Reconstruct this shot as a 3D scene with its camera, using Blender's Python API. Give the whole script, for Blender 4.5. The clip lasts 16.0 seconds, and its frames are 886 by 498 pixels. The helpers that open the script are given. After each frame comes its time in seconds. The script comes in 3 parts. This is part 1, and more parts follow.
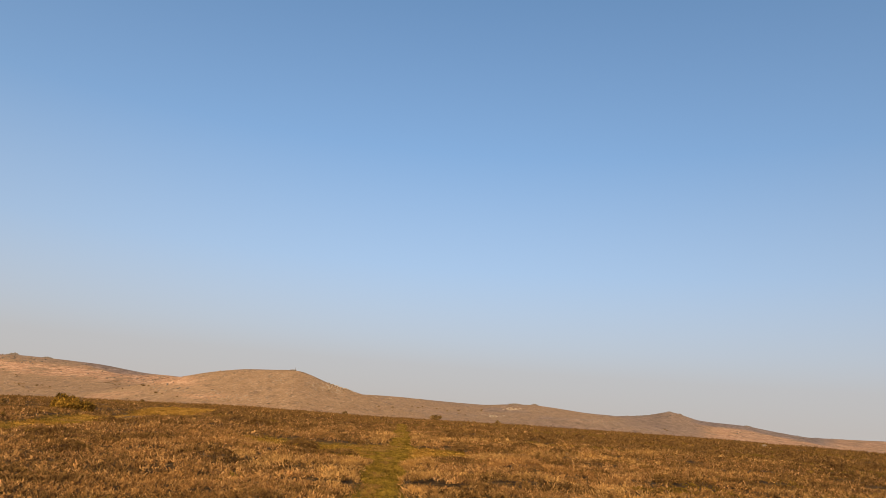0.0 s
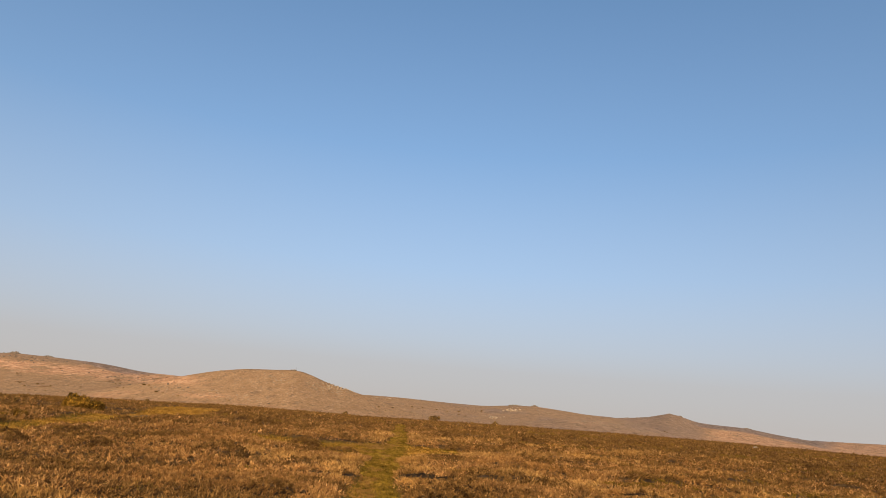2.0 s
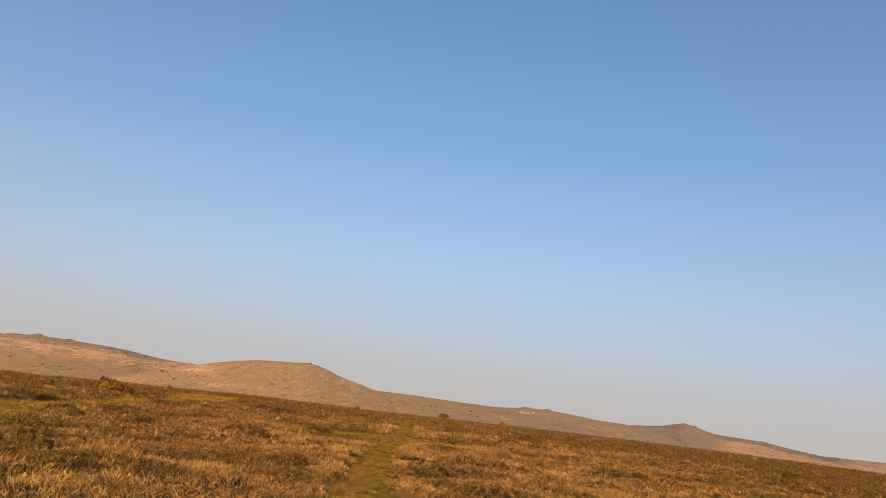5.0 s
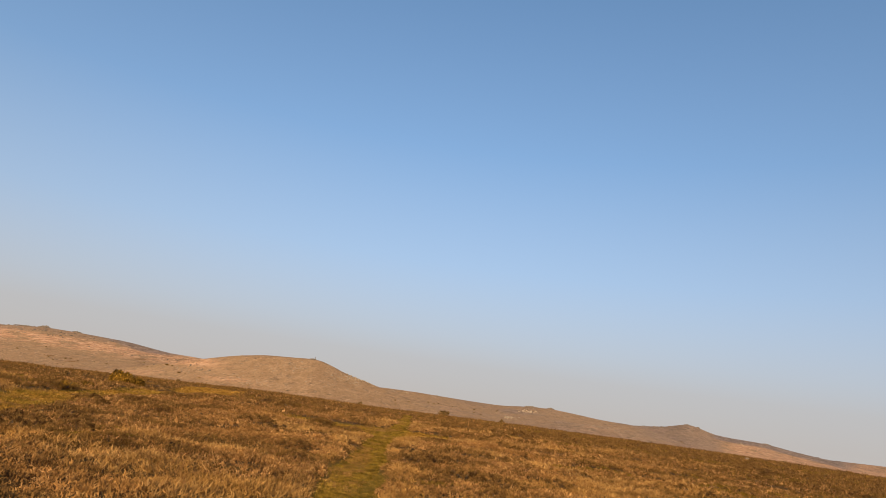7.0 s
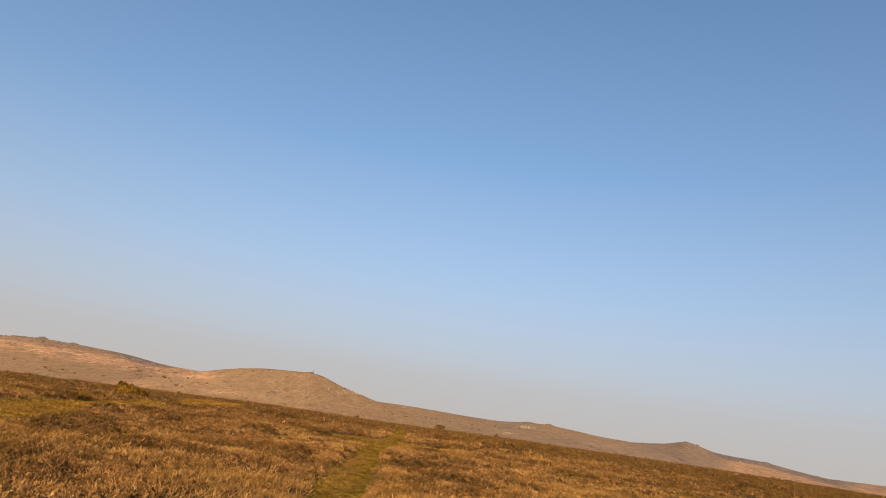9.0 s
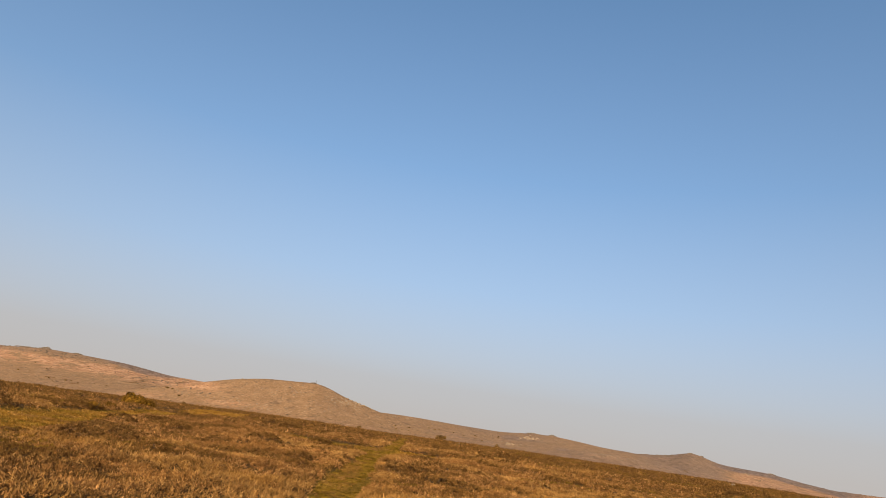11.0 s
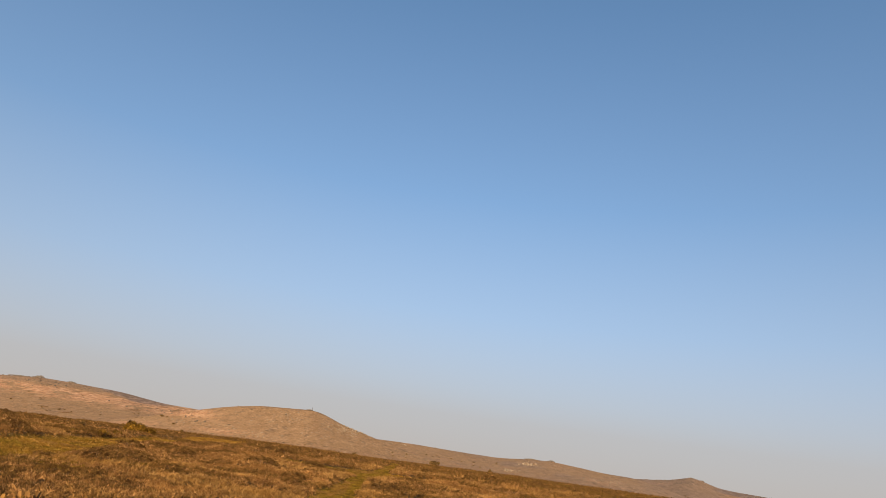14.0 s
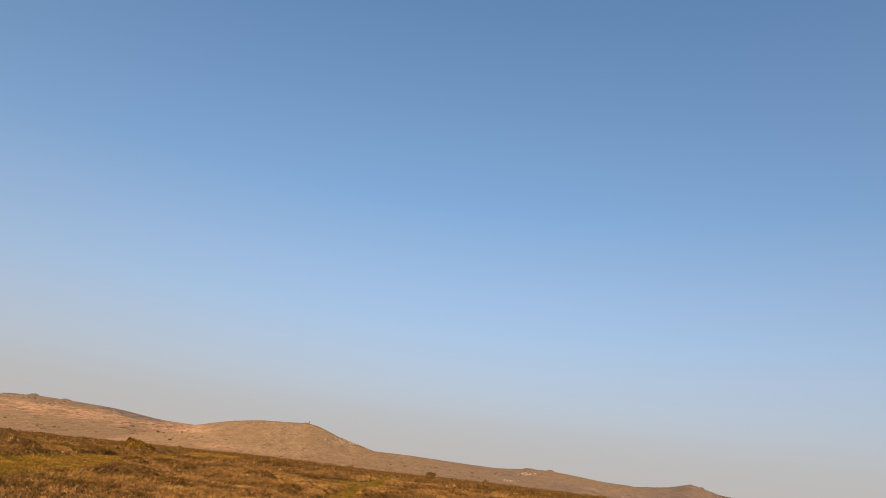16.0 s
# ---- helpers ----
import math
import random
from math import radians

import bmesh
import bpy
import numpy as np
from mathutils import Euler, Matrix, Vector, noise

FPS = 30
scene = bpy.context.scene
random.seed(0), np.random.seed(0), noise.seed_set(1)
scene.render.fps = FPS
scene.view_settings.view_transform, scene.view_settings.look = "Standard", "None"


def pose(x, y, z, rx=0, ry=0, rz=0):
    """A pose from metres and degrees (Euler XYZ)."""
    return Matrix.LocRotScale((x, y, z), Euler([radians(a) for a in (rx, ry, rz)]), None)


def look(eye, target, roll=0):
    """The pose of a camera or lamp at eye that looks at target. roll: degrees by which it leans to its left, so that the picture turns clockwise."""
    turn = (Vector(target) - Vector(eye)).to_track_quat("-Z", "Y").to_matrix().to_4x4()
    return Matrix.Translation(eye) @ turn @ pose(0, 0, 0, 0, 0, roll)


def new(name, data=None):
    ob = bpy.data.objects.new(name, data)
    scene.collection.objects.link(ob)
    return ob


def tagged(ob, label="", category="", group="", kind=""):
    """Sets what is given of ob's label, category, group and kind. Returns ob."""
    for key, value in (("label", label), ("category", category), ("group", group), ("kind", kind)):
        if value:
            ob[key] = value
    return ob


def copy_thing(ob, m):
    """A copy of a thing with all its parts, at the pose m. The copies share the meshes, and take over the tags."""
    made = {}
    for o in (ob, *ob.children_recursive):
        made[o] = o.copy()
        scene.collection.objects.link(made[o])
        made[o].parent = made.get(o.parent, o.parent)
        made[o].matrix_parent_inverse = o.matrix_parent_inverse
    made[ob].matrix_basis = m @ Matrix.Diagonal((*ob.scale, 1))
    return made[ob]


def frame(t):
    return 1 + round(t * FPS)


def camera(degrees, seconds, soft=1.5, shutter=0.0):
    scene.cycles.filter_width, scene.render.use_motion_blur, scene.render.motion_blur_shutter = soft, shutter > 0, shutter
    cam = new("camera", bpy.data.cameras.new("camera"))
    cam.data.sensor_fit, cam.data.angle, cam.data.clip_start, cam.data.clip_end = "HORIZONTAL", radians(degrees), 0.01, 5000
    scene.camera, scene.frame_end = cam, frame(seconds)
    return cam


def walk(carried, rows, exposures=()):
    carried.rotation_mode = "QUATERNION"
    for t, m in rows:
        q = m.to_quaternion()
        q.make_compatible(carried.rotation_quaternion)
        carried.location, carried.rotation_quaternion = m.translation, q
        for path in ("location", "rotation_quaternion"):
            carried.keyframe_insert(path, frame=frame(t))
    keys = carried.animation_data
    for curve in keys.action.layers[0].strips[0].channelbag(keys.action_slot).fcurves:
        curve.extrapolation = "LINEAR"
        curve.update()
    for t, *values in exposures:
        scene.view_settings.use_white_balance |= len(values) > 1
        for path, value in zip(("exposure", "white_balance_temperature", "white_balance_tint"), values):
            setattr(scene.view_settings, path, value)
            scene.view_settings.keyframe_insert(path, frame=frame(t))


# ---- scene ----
# Camera: carried backwards at eye height along a footpath over the moor.
cam = camera(68.95, 16.0, soft=0.6)


def eye_row(x, y, z, yaw, pitch, roll):
    a, b = radians(yaw), radians(pitch)
    ahead = Vector((-math.sin(a) * math.cos(b), math.cos(a) * math.cos(b), math.sin(b)))
    eye = Vector((x, y, z))
    return look(eye, eye + ahead * 10, roll)


PATH = [  # seconds, place, turn to the left, tilt up, lean
    (0, 0.000, 0.000, 1.605, 2.165, 13.195, 4.591),
    (0.5, 0.060, -0.393, 1.597, 2.537, 13.299, 4.720),
    (1, 0.104, -0.762, 1.618, 2.414, 13.487, 4.775),
    (1.5, 0.151, -1.168, 1.626, 2.284, 13.449, 4.744),
    (2, 0.227, -1.521, 1.653, 2.257, 13.258, 4.899),
    (2.5, 0.333, -1.875, 1.647, 2.513, 12.969, 5.244),
    (3, 0.395, -2.245, 1.638, 2.716, 12.818, 5.578),
    (3.5, 0.474, -2.633, 1.634, 3.098, 12.784, 6.042),
    (4, 0.552, -3.042, 1.638, 3.543, 12.873, 6.593),
    (6.5, 1.094, -5.187, 1.639, 4.139, 13.031, 8.075),
    (7, 1.173, -5.588, 1.631, 4.392, 12.740, 8.252),
    (7.5, 1.271, -5.987, 1.613, 4.485, 12.548, 8.551),
    (8, 1.359, -6.393, 1.613, 4.453, 12.751, 8.673),
    (8.5, 1.444, -6.838, 1.589, 4.355, 13.370, 8.757),
    (9, 1.537, -7.298, 1.577, 4.514, 13.996, 8.766),
    (11.5, 2.046, -9.060, 1.587, 5.022, 15.110, 8.849),
    (12, 2.182, -9.475, 1.577, 5.079, 15.567, 8.803),
    (12.5, 2.281, -9.901, 1.572, 5.173, 16.091, 8.852),
    (13, 2.385, -10.319, 1.554, 5.288, 16.522, 8.789),
    (13.5, 2.480, -10.693, 1.557, 5.130, 16.822, 8.730),
    (14, 2.609, -11.056, 1.556, 4.951, 17.035, 8.417),
    (14.5, 2.742, -11.427, 1.567, 4.947, 17.199, 8.346),
    (15, 2.845, -11.811, 1.568, 4.935, 17.304, 8.133),
    (15.5, 2.934, -12.178, 1.581, 4.656, 17.714, 7.632),
    (16, 3.052, -12.549, 1.583, 4.646, 17.988, 7.417),
]
walk(cam, [(t, eye_row(*row)) for t, *row in PATH], exposures=[(0, 0.82), (8, 0.82), (12.5, 0.80), (16, 0.77)])

# ---- light ----
SUN_AZIMUTH, SUN_HEIGHT = 182.0, 21.0      # degrees clockwise from +y, degrees above the horizon
world = bpy.data.worlds.new("sky")
scene.world = world
world.use_nodes = True
wt = world.node_tree
sky = wt.nodes.new("ShaderNodeTexSky")
sky.sky_type, sky.sun_disc = "NISHITA", False
sky.sun_elevation, sky.sun_rotation = radians(SUN_HEIGHT), radians(-SUN_AZIMUTH)
sky.air_density, sky.dust_density, sky.ozone_density = 1.0, 1.0, 1.5
# a hazy evening: the air thickens to an even pinkish grey towards the horizon, all round
way = wt.nodes.new("ShaderNodeTexCoord")
lift = wt.nodes.new("ShaderNodeVectorMath")
lift.operation, lift.inputs[1].default_value = "ADD", (0, 0, 0.15)
unit = wt.nodes.new("ShaderNodeVectorMath")
unit.operation = "NORMALIZE"
wt.links.new(way.outputs["Generated"], lift.inputs[0])
wt.links.new(lift.outputs[0], unit.inputs[0])
wt.links.new(unit.outputs[0], sky.inputs["Vector"])
height_of = wt.nodes.new("ShaderNodeSeparateXYZ")
wt.links.new(way.outputs["Generated"], height_of.inputs[0])
thick = wt.nodes.new("ShaderNodeValToRGB")
for at, share in ((0.05, 0.90), (0.09, 0.75), (0.2, 0.39), (0.37, 0.09)):
    thick.color_ramp.elements.new(at).color = (share, share, share, 1)
thick.color_ramp.elements[0].color = (0.97, 0.97, 0.97, 1)
thick.color_ramp.elements[-1].position, thick.color_ramp.elements[-1].color = 0.62, (0, 0, 0, 1)
wt.links.new(height_of.outputs["Z"], thick.inputs["Fac"])
tint = wt.nodes.new("ShaderNodeMix")
tint.data_type, tint.blend_type = "RGBA", "MULTIPLY"
tint.inputs[0].default_value, tint.inputs[7].default_value = 1.0, (0.845, 1.0, 1.05, 1)
wt.links.new(sky.outputs[0], tint.inputs[6])
haze = wt.nodes.new("ShaderNodeMix")
haze.data_type = "RGBA"
haze.inputs[7].default_value = (2.68, 2.455, 2.30, 1)
wt.links.new(thick.outputs[0], haze.inputs[0])
wt.links.new(tint.outputs[2], haze.inputs[6])
wt.links.new(haze.outputs[2], wt.nodes["Background"].inputs["Color"])
wt.nodes["Background"].inputs["Strength"].default_value = 0.11

lamp = bpy.data.lights.new("sun", "SUN")
lamp.energy, lamp.angle, lamp.color = 4.2, radians(0.6), (1.0, 0.77, 0.47)
sa, sh = radians(SUN_AZIMUTH), radians(SUN_HEIGHT)
to_sun = Vector((math.sin(sa) * math.cos(sh), math.cos(sa) * math.cos(sh), math.sin(sh)))
sun = new("sun", lamp)
sun.matrix_world = look(to_sun * 60, (0, 0, 0))


# ---- materials ----
class Nodes:
    """A small node tree builder for one material."""

    def __init__(self, name, rough=0.9):
        self.mat = bpy.data.materials.new(name)
        self.mat.use_nodes = True
        self.tree = self.mat.node_tree
        self.bsdf = self.tree.nodes["Principled BSDF"]
        self.bsdf.inputs["Roughness"].default_value = rough
        self.bsdf.inputs["Specular IOR Level"].default_value = 0.06
        geo = self.add("ShaderNodeNewGeometry")
        self.position, self.island = geo.outputs["Position"], geo.outputs["Random Per Island"]

    def add(self, kind, **values):
        node = self.tree.nodes.new(kind)
        for key, value in values.items():
            node.inputs[key].default_value = value
        return node

    def link(self, a, b):
        self.tree.links.new(a, b)

    def noise(self, scale, detail=4.0, rough=0.55, stretch=None, w=0.0):
        n = self.add("ShaderNodeTexNoise", Scale=scale, Detail=detail, Roughness=rough)
        source = self.position
        if stretch or w:
            m = self.add("ShaderNodeMapping")
            m.inputs["Scale"].default_value = stretch or (1, 1, 1)
            m.inputs["Location"].default_value = (w * 13.7, w * 7.1, w * 3.3)
            self.link(source, m.inputs["Vector"])
            source = m.outputs[0]
        self.link(source, n.inputs["Vector"])
        return n.outputs["Fac"]

    def ramp(self, fac, *stops):
        r = self.add("ShaderNodeValToRGB")
        while len(r.color_ramp.elements) < len(stops):
            r.color_ramp.elements.new(0.5)
        for el, (at, colour) in zip(r.color_ramp.elements, stops):
            el.position = at
            el.color = (*colour, 1) if len(colour) == 3 else colour
        self.link(fac, r.inputs["Fac"])
        return r.outputs["Color"]

    def level(self, fac, low, high, a=0.0, b=1.0):
        m = self.add("ShaderNodeMapRange")
        for key, v in (("From Min", low), ("From Max", high), ("To Min", a), ("To Max", b)):
            m.inputs[key].default_value = v
        self.link(fac, m.inputs["Value"])
        return m.outputs["Result"]

    def mix(self, fac, a, b, how="MIX"):
        m = self.tree.nodes.new("ShaderNodeMix")
        m.data_type, m.blend_type = "RGBA", how
        for value, key in ((fac, 0), (a, 6), (b, 7)):
            if isinstance(value, (int, float)):
                m.inputs[key].default_value = value
            elif isinstance(value, tuple):
                m.inputs[key].default_value = (*value, 1)
            else:
                self.link(value, m.inputs[key])
        return m.outputs[2]

    def times(self, a, b):
        m = self.add("ShaderNodeMath")
        m.operation = "MULTIPLY"
        for value, key in ((a, 0), (b, 1)):
            if isinstance(value, (int, float)):
                m.inputs[key].default_value = value
            else:
                self.link(value, m.inputs[key])
        return m.outputs[0]

    def attribute(self, name):
        a = self.add("ShaderNodeAttribute")
        a.attribute_name = name
        return a.outputs["Fac"]

    def blend(self, a, b, share):
        m = self.add("ShaderNodeMix")
        m.inputs[0].default_value = share
        self.link(a, m.inputs[2])
        self.link(b, m.inputs[3])
        return m.outputs[0]

    def bump(self, height, strength, distance):
        b = self.add("ShaderNodeBump", Strength=strength, Distance=distance)
        self.link(height, b.inputs["Height"])
        self.link(b.outputs[0], self.bsdf.inputs["Normal"])

    def done(self, colour):
        self.link(colour, self.bsdf.inputs["Base Color"])
        return self.mat


def blade_material(name, stops, patch, thin=0.25, shift=0.0, tufted=False):
    """Leaves and stalks: a colour of its own for each blade or tuft, drifting in patches over the ground."""
    n = Nodes(name, 0.85)
    own = n.ramp(n.blend(n.attribute("tuft"), n.island, 0.3) if tufted else n.island, *stops)
    drift = n.level(n.noise(0.35, 3.0, w=shift), 0.38, 0.62)
    colour = n.mix(n.times(drift, 0.55), own, patch)
    fine = n.level(n.noise(1.4, 3.0, w=shift + 2), 0.32, 0.68, 0.6, 1.35)
    colour = n.mix(1.0, colour, fine, "MULTIPLY")
    small = n.level(n.noise(6.5, 2.0, w=shift + 4), 0.36, 0.64, *((0.7, 1.3) if tufted else (0.42, 1.56)))
    colour = n.mix(1.0, colour, small, "MULTIPLY")
    n.done(colour)
    lit = n.add("ShaderNodeBsdfTranslucent")
    n.link(colour, lit.inputs["Color"])
    blend = n.add("ShaderNodeMixShader")
    blend.inputs[0].default_value = thin
    n.link(n.bsdf.outputs[0], blend.inputs[1])
    n.link(lit.outputs[0], blend.inputs[2])
    n.link(blend.outputs[0], n.tree.nodes["Material Output"].inputs["Surface"])
    return n.mat


def ground_material():
    n = Nodes("moor_ground", 0.95)
    turf, bracken, heath, far = (n.attribute(k) for k in ("turf", "bracken", "heath", "far"))
    # the litter and moss under the heather
    litter = n.ramp(n.noise(3.0, 6.0), (0.32, (0.06, 0.03, 0.009)), (0.5, (0.105, 0.054, 0.016)), (0.68, (0.17, 0.094, 0.028)))
    moss = n.ramp(n.noise(22.0, 6.0, 0.7, w=1), (0.35, (0.085, 0.055, 0.006)), (0.55, (0.15, 0.098, 0.011)), (0.7, (0.26, 0.165, 0.034)))
    near = n.mix(turf, litter, moss)
    # the open hillsides: dun grass, rust-coloured bracken in patches, dull heather whose pinkish grey also stands for
    # haze
    grass = n.ramp(n.noise(0.07, 8.0, 0.75, (1, 0.4, 1)), (0.36, (0.240, 0.138, 0.069)), (0.5, (0.288, 0.166, 0.084)), (0.64, (0.335, 0.199, 0.103)))
    rust = n.ramp(n.noise(0.09, 8.0, 0.75, (1, 0.4, 1), 2), (0.38, (0.31, 0.156, 0.079)), (0.5, (0.455, 0.236, 0.121)), (0.62, (0.59, 0.338, 0.190)))
    dull = n.ramp(n.noise(0.06, 8.0, 0.75, (1, 0.4, 1), 3), (0.38, (0.120, 0.082, 0.065)), (0.52, (0.212, 0.144, 0.111)), (0.64, (0.30, 0.206, 0.158)))
    patches = n.level(n.noise(0.028, 7.0, 0.72, (0.8, 0.5, 1), 7), 0.44, 0.48)
    hill = n.mix(n.times(bracken, patches), grass, rust)
    hill = n.mix(heath, hill, dull)
    scrub = n.level(n.noise(0.1, 6.0, 0.72, (0.7, 0.5, 1), 5), 0.56, 0.60)
    hill = n.mix(n.times(scrub, n.level(heath, 0.0, 1.0, 0.45, 0.75)), hill, (0.115, 0.077, 0.05))
    bushes = n.level(n.noise(0.23, 2.0, 0.6, (0.8, 0.5, 1), 14), 0.64, 0.68)
    hill = n.mix(n.times(bushes, 0.7), hill, (0.085, 0.058, 0.034))
    flecks = n.level(n.noise(0.2, 4.0, 0.7, (1, 0.6, 1), 8), 0.585, 0.63)
    hill = n.mix(n.times(flecks, 0.6), hill, (0.44, 0.295, 0.18))
    speck = n.level(n.noise(0.42, 3.0, 0.75, (1, 0.6, 1), 9), 0.34, 0.66, 0.76, 1.24)
    hill = n.mix(1.0, hill, speck, "MULTIPLY")
    n.bump(n.times(n.noise(0.15, 6.0, 0.65), far), 0.5, 3.0)
    return n.done(n.mix(far, near, hill))


def rock_material(name, dark, mid, pale, scale):
    n = Nodes(name, 0.9)
    colour = n.ramp(n.noise(scale, 7.0, 0.65), (0.3, dark), (0.5, mid), (0.7, pale))
    lichen = n.level(n.noise(scale * 3.1, 4.0, w=4), 0.56, 0.64)
    colour = n.mix(n.times(lichen, 0.6), colour, (0.11, 0.10, 0.08))
    n.bump(n.noise(scale * 2, 6.0), 0.6, 0.3 / scale)
    return n.done(colour)


GROUND = ground_material()
HEATHER = blade_material("heather_sprigs", ((0.0, (0.105, 0.051, 0.018)), (0.35, (0.200, 0.098, 0.033)), (0.7, (0.330, 0.168, 0.056)), (1.0, (0.51, 0.280, 0.110))), (0.226, 0.105, 0.028), 0.25, 0.0, True)
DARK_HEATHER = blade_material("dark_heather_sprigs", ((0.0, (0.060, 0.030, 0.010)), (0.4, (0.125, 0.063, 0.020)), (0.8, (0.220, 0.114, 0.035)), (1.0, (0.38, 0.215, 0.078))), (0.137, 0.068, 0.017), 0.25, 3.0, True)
STRAW = blade_material("dry_grass_blades", ((0.0, (0.185, 0.097, 0.031)), (0.4, (0.290, 0.152, 0.047)), (0.75, (0.38, 0.204, 0.066)), (1.0, (0.48, 0.278, 0.104))), (0.265, 0.128, 0.030), 0.2, 5.0, True)
GREEN = blade_material("heath_green_leaves", ((0.0, (0.098, 0.057, 0.010)), (0.5, (0.141, 0.083, 0.014)), (1.0, (0.215, 0.124, 0.022))), (0.157, 0.086, 0.013), 0.2, 7.0, True)
TURF = blade_material("short_turf_blades", ((0.0, (0.110, 0.066, 0.008)), (0.5, (0.180, 0.106, 0.014)), (0.85, (0.238, 0.140, 0.023)), (1.0, (0.342, 0.205, 0.047))), (0.142, 0.089, 0.010), 0.2, 9.0)
TRACK_GRASS = blade_material("track_grass_blades", ((0.0, (0.164, 0.081, 0.010)), (0.45, (0.260, 0.129, 0.020)), (0.8, (0.357, 0.183, 0.034)), (1.0, (0.522, 0.291, 0.089))), (0.232, 0.115, 0.015), 0.2, 10.0)
GORSE_LEAF = blade_material("gorse_spines", ((0.0, (0.055, 0.030, 0.006)), (0.6, (0.155, 0.082, 0.013)), (1.0, (0.31, 0.155, 0.022))), (0.175, 0.09, 0.013), 0.15, 11.0)
GORSE_FLOWER = blade_material("gorse_flowers", ((0.0, (0.25, 0.13, 0.012)), (1.0, (0.42, 0.225, 0.024))), (0.30, 0.16, 0.017), 0.2, 12.0)
SHRUB_LEAF = blade_material("thorn_twigs", ((0.0, (0.068, 0.039, 0.014)), (0.6, (0.165, 0.094, 0.031)), (1.0, (0.315, 0.182, 0.058))), (0.165, 0.092, 0.029), 0.15, 13.0)
BARK = rock_material("old_bark", (0.035, 0.026, 0.018), (0.075, 0.055, 0.038), (0.14, 0.105, 0.075), 6.0)
MOOR_STONE = rock_material("moor_stone", (0.14, 0.10, 0.068), (0.24, 0.175, 0.12), (0.34, 0.26, 0.18), 4.0)
GRANITE = rock_material("weathered_granite", (0.085, 0.064, 0.050), (0.14, 0.106, 0.082), (0.21, 0.158, 0.122), 0.35)
PALE_GRANITE = rock_material("pale_granite", (0.19, 0.135, 0.09), (0.27, 0.195, 0.135), (0.36, 0.275, 0.195), 0.5)

# ---- the lie of the land ----
TABLE = np.random.RandomState(4).rand(64, 64)


def value_noise(x, y):
    """Smooth noise from 0 to 1 on a grid of 1 m that repeats after 64."""
    x, y = np.asarray(x, float), np.asarray(y, float)
    i, j = np.floor(x).astype(int), np.floor(y).astype(int)
    u, v = x - i, y - j
    u, v = u * u * (3 - 2 * u), v * v * (3 - 2 * v)
    a, b = i % 64, (i + 1) % 64
    c, d = j % 64, (j + 1) % 64
    return (TABLE[a, c] * (1 - u) + TABLE[b, c] * u) * (1 - v) + (TABLE[a, d] * (1 - u) + TABLE[b, d] * u) * v


def layered(x, y, size, octaves=4):
    """Layered noise, about -1 to 1, whose largest forms are of that size."""
    total, weight = 0.0, 0.0
    for k in range(octaves):
        s, w = 2.03 ** k / size, 0.55 ** k
        total = total + w * (2 * value_noise(x * s + 17.3 * k, y * s - 9.1 * k) - 1)
        weight += w
    return total / weight


def ramped(v, low, high):
    t = np.clip((np.asarray(v, float) - low) / (high - low), 0, 1)
    return t * t * (3 - 2 * t)


def along(v, pairs, soft=0.0):
    """A line through pairs of (place, value), rounded over the given width."""
    xs, ys = zip(*pairs)
    if not soft:
        return np.interp(v, xs, ys)
    return sum(np.interp(v + d * soft, xs, ys) for d in (-1, -0.5, 0, 0.5, 1)) / 5


# how far the moor's brow lies below eye level, by bearing
BROW = [(-180, 1.1), (-70, 2.0), (-36, 2.16), (-28, 2.02), (-19, 1.74), (-6, 1.77), (0, 1.63), (6, 1.5), (13, 1.42), (20, 1.29), (32, 1.2), (70, 1.1), (180, 1.1)]
# the hills: distance of the crest, bearing and rise of its line in degrees, distance of the foot, depth of the back, steepness
HILLS = [
    dict(far=1900, foot=1180, back=900, bend=1.25, crest=[(-75, -1.5), (-55, -0.2), (-42, 0.35), (-37.3, 0.58), (-34.6, 0.86), (-32.4, 0.82), (-28.8, 0.68), (-25.5, 0.27), (-23.3, 0.25), (-20, 0.1), (-12, -1.0), (-6, -3)]),
    dict(far=1200, foot=760, back=700, bend=1.15, crest=[(-33, -2.6), (-26, -0.62), (-22.4, 0.38), (-20.6, 0.86), (-18.2, 1.29), (-14.9, 1.5), (-13.8, 1.6), (-12.8, 1.36), (-11, 0.68), (-9.6, 0.36), (-8.2, 0.02), (-5.5, -0.62), (-2, -1.3), (3, -2.2)]),
    dict(far=2200, foot=1350, back=900, bend=1.2, crest=[(-14, -0.6), (-8.2, 0.0), (-5.2, 0.04), (-0.8, -0.05), (2.6, -0.07), (4.6, 0.17), (6.7, 0.27), (8.2, 0.16), (11.2, -0.09), (13.5, -0.1), (16.2, -0.6), (18.3, -1.22), (21, -2.2), (26, -3)]),
    dict(far=1500, foot=1050, back=500, bend=1.1, crest=[(2, -2.2), (6, -1.05), (9, -0.6), (12, -0.52), (15, -0.80), (18.3, -1.24), (22, -2.0), (26, -3)]),
    dict(far=3000, foot=2150, back=800, bend=1.2, crest=[(9, -0.7), (13.5, -0.12), (16.1, 0.12), (17.2, 0.5), (17.9, 0.62), (18.5, 0.5), (19.2, 0.14), (20.5, 0.0), (23.3, -0.06), (25.3, -0.34), (27.9, -0.6), (31, -1.1), (40, -2)]),
    dict(far=3900, foot=2900, back=600, bend=1.1, crest=[(-180, -0.4), (-80, -0.5), (-60, -1.5), (20, -1.0), (27, -0.58), (30, -0.47), (33, -0.33), (45, -0.1), (70, -0.3), (180, -0.4)]),
]


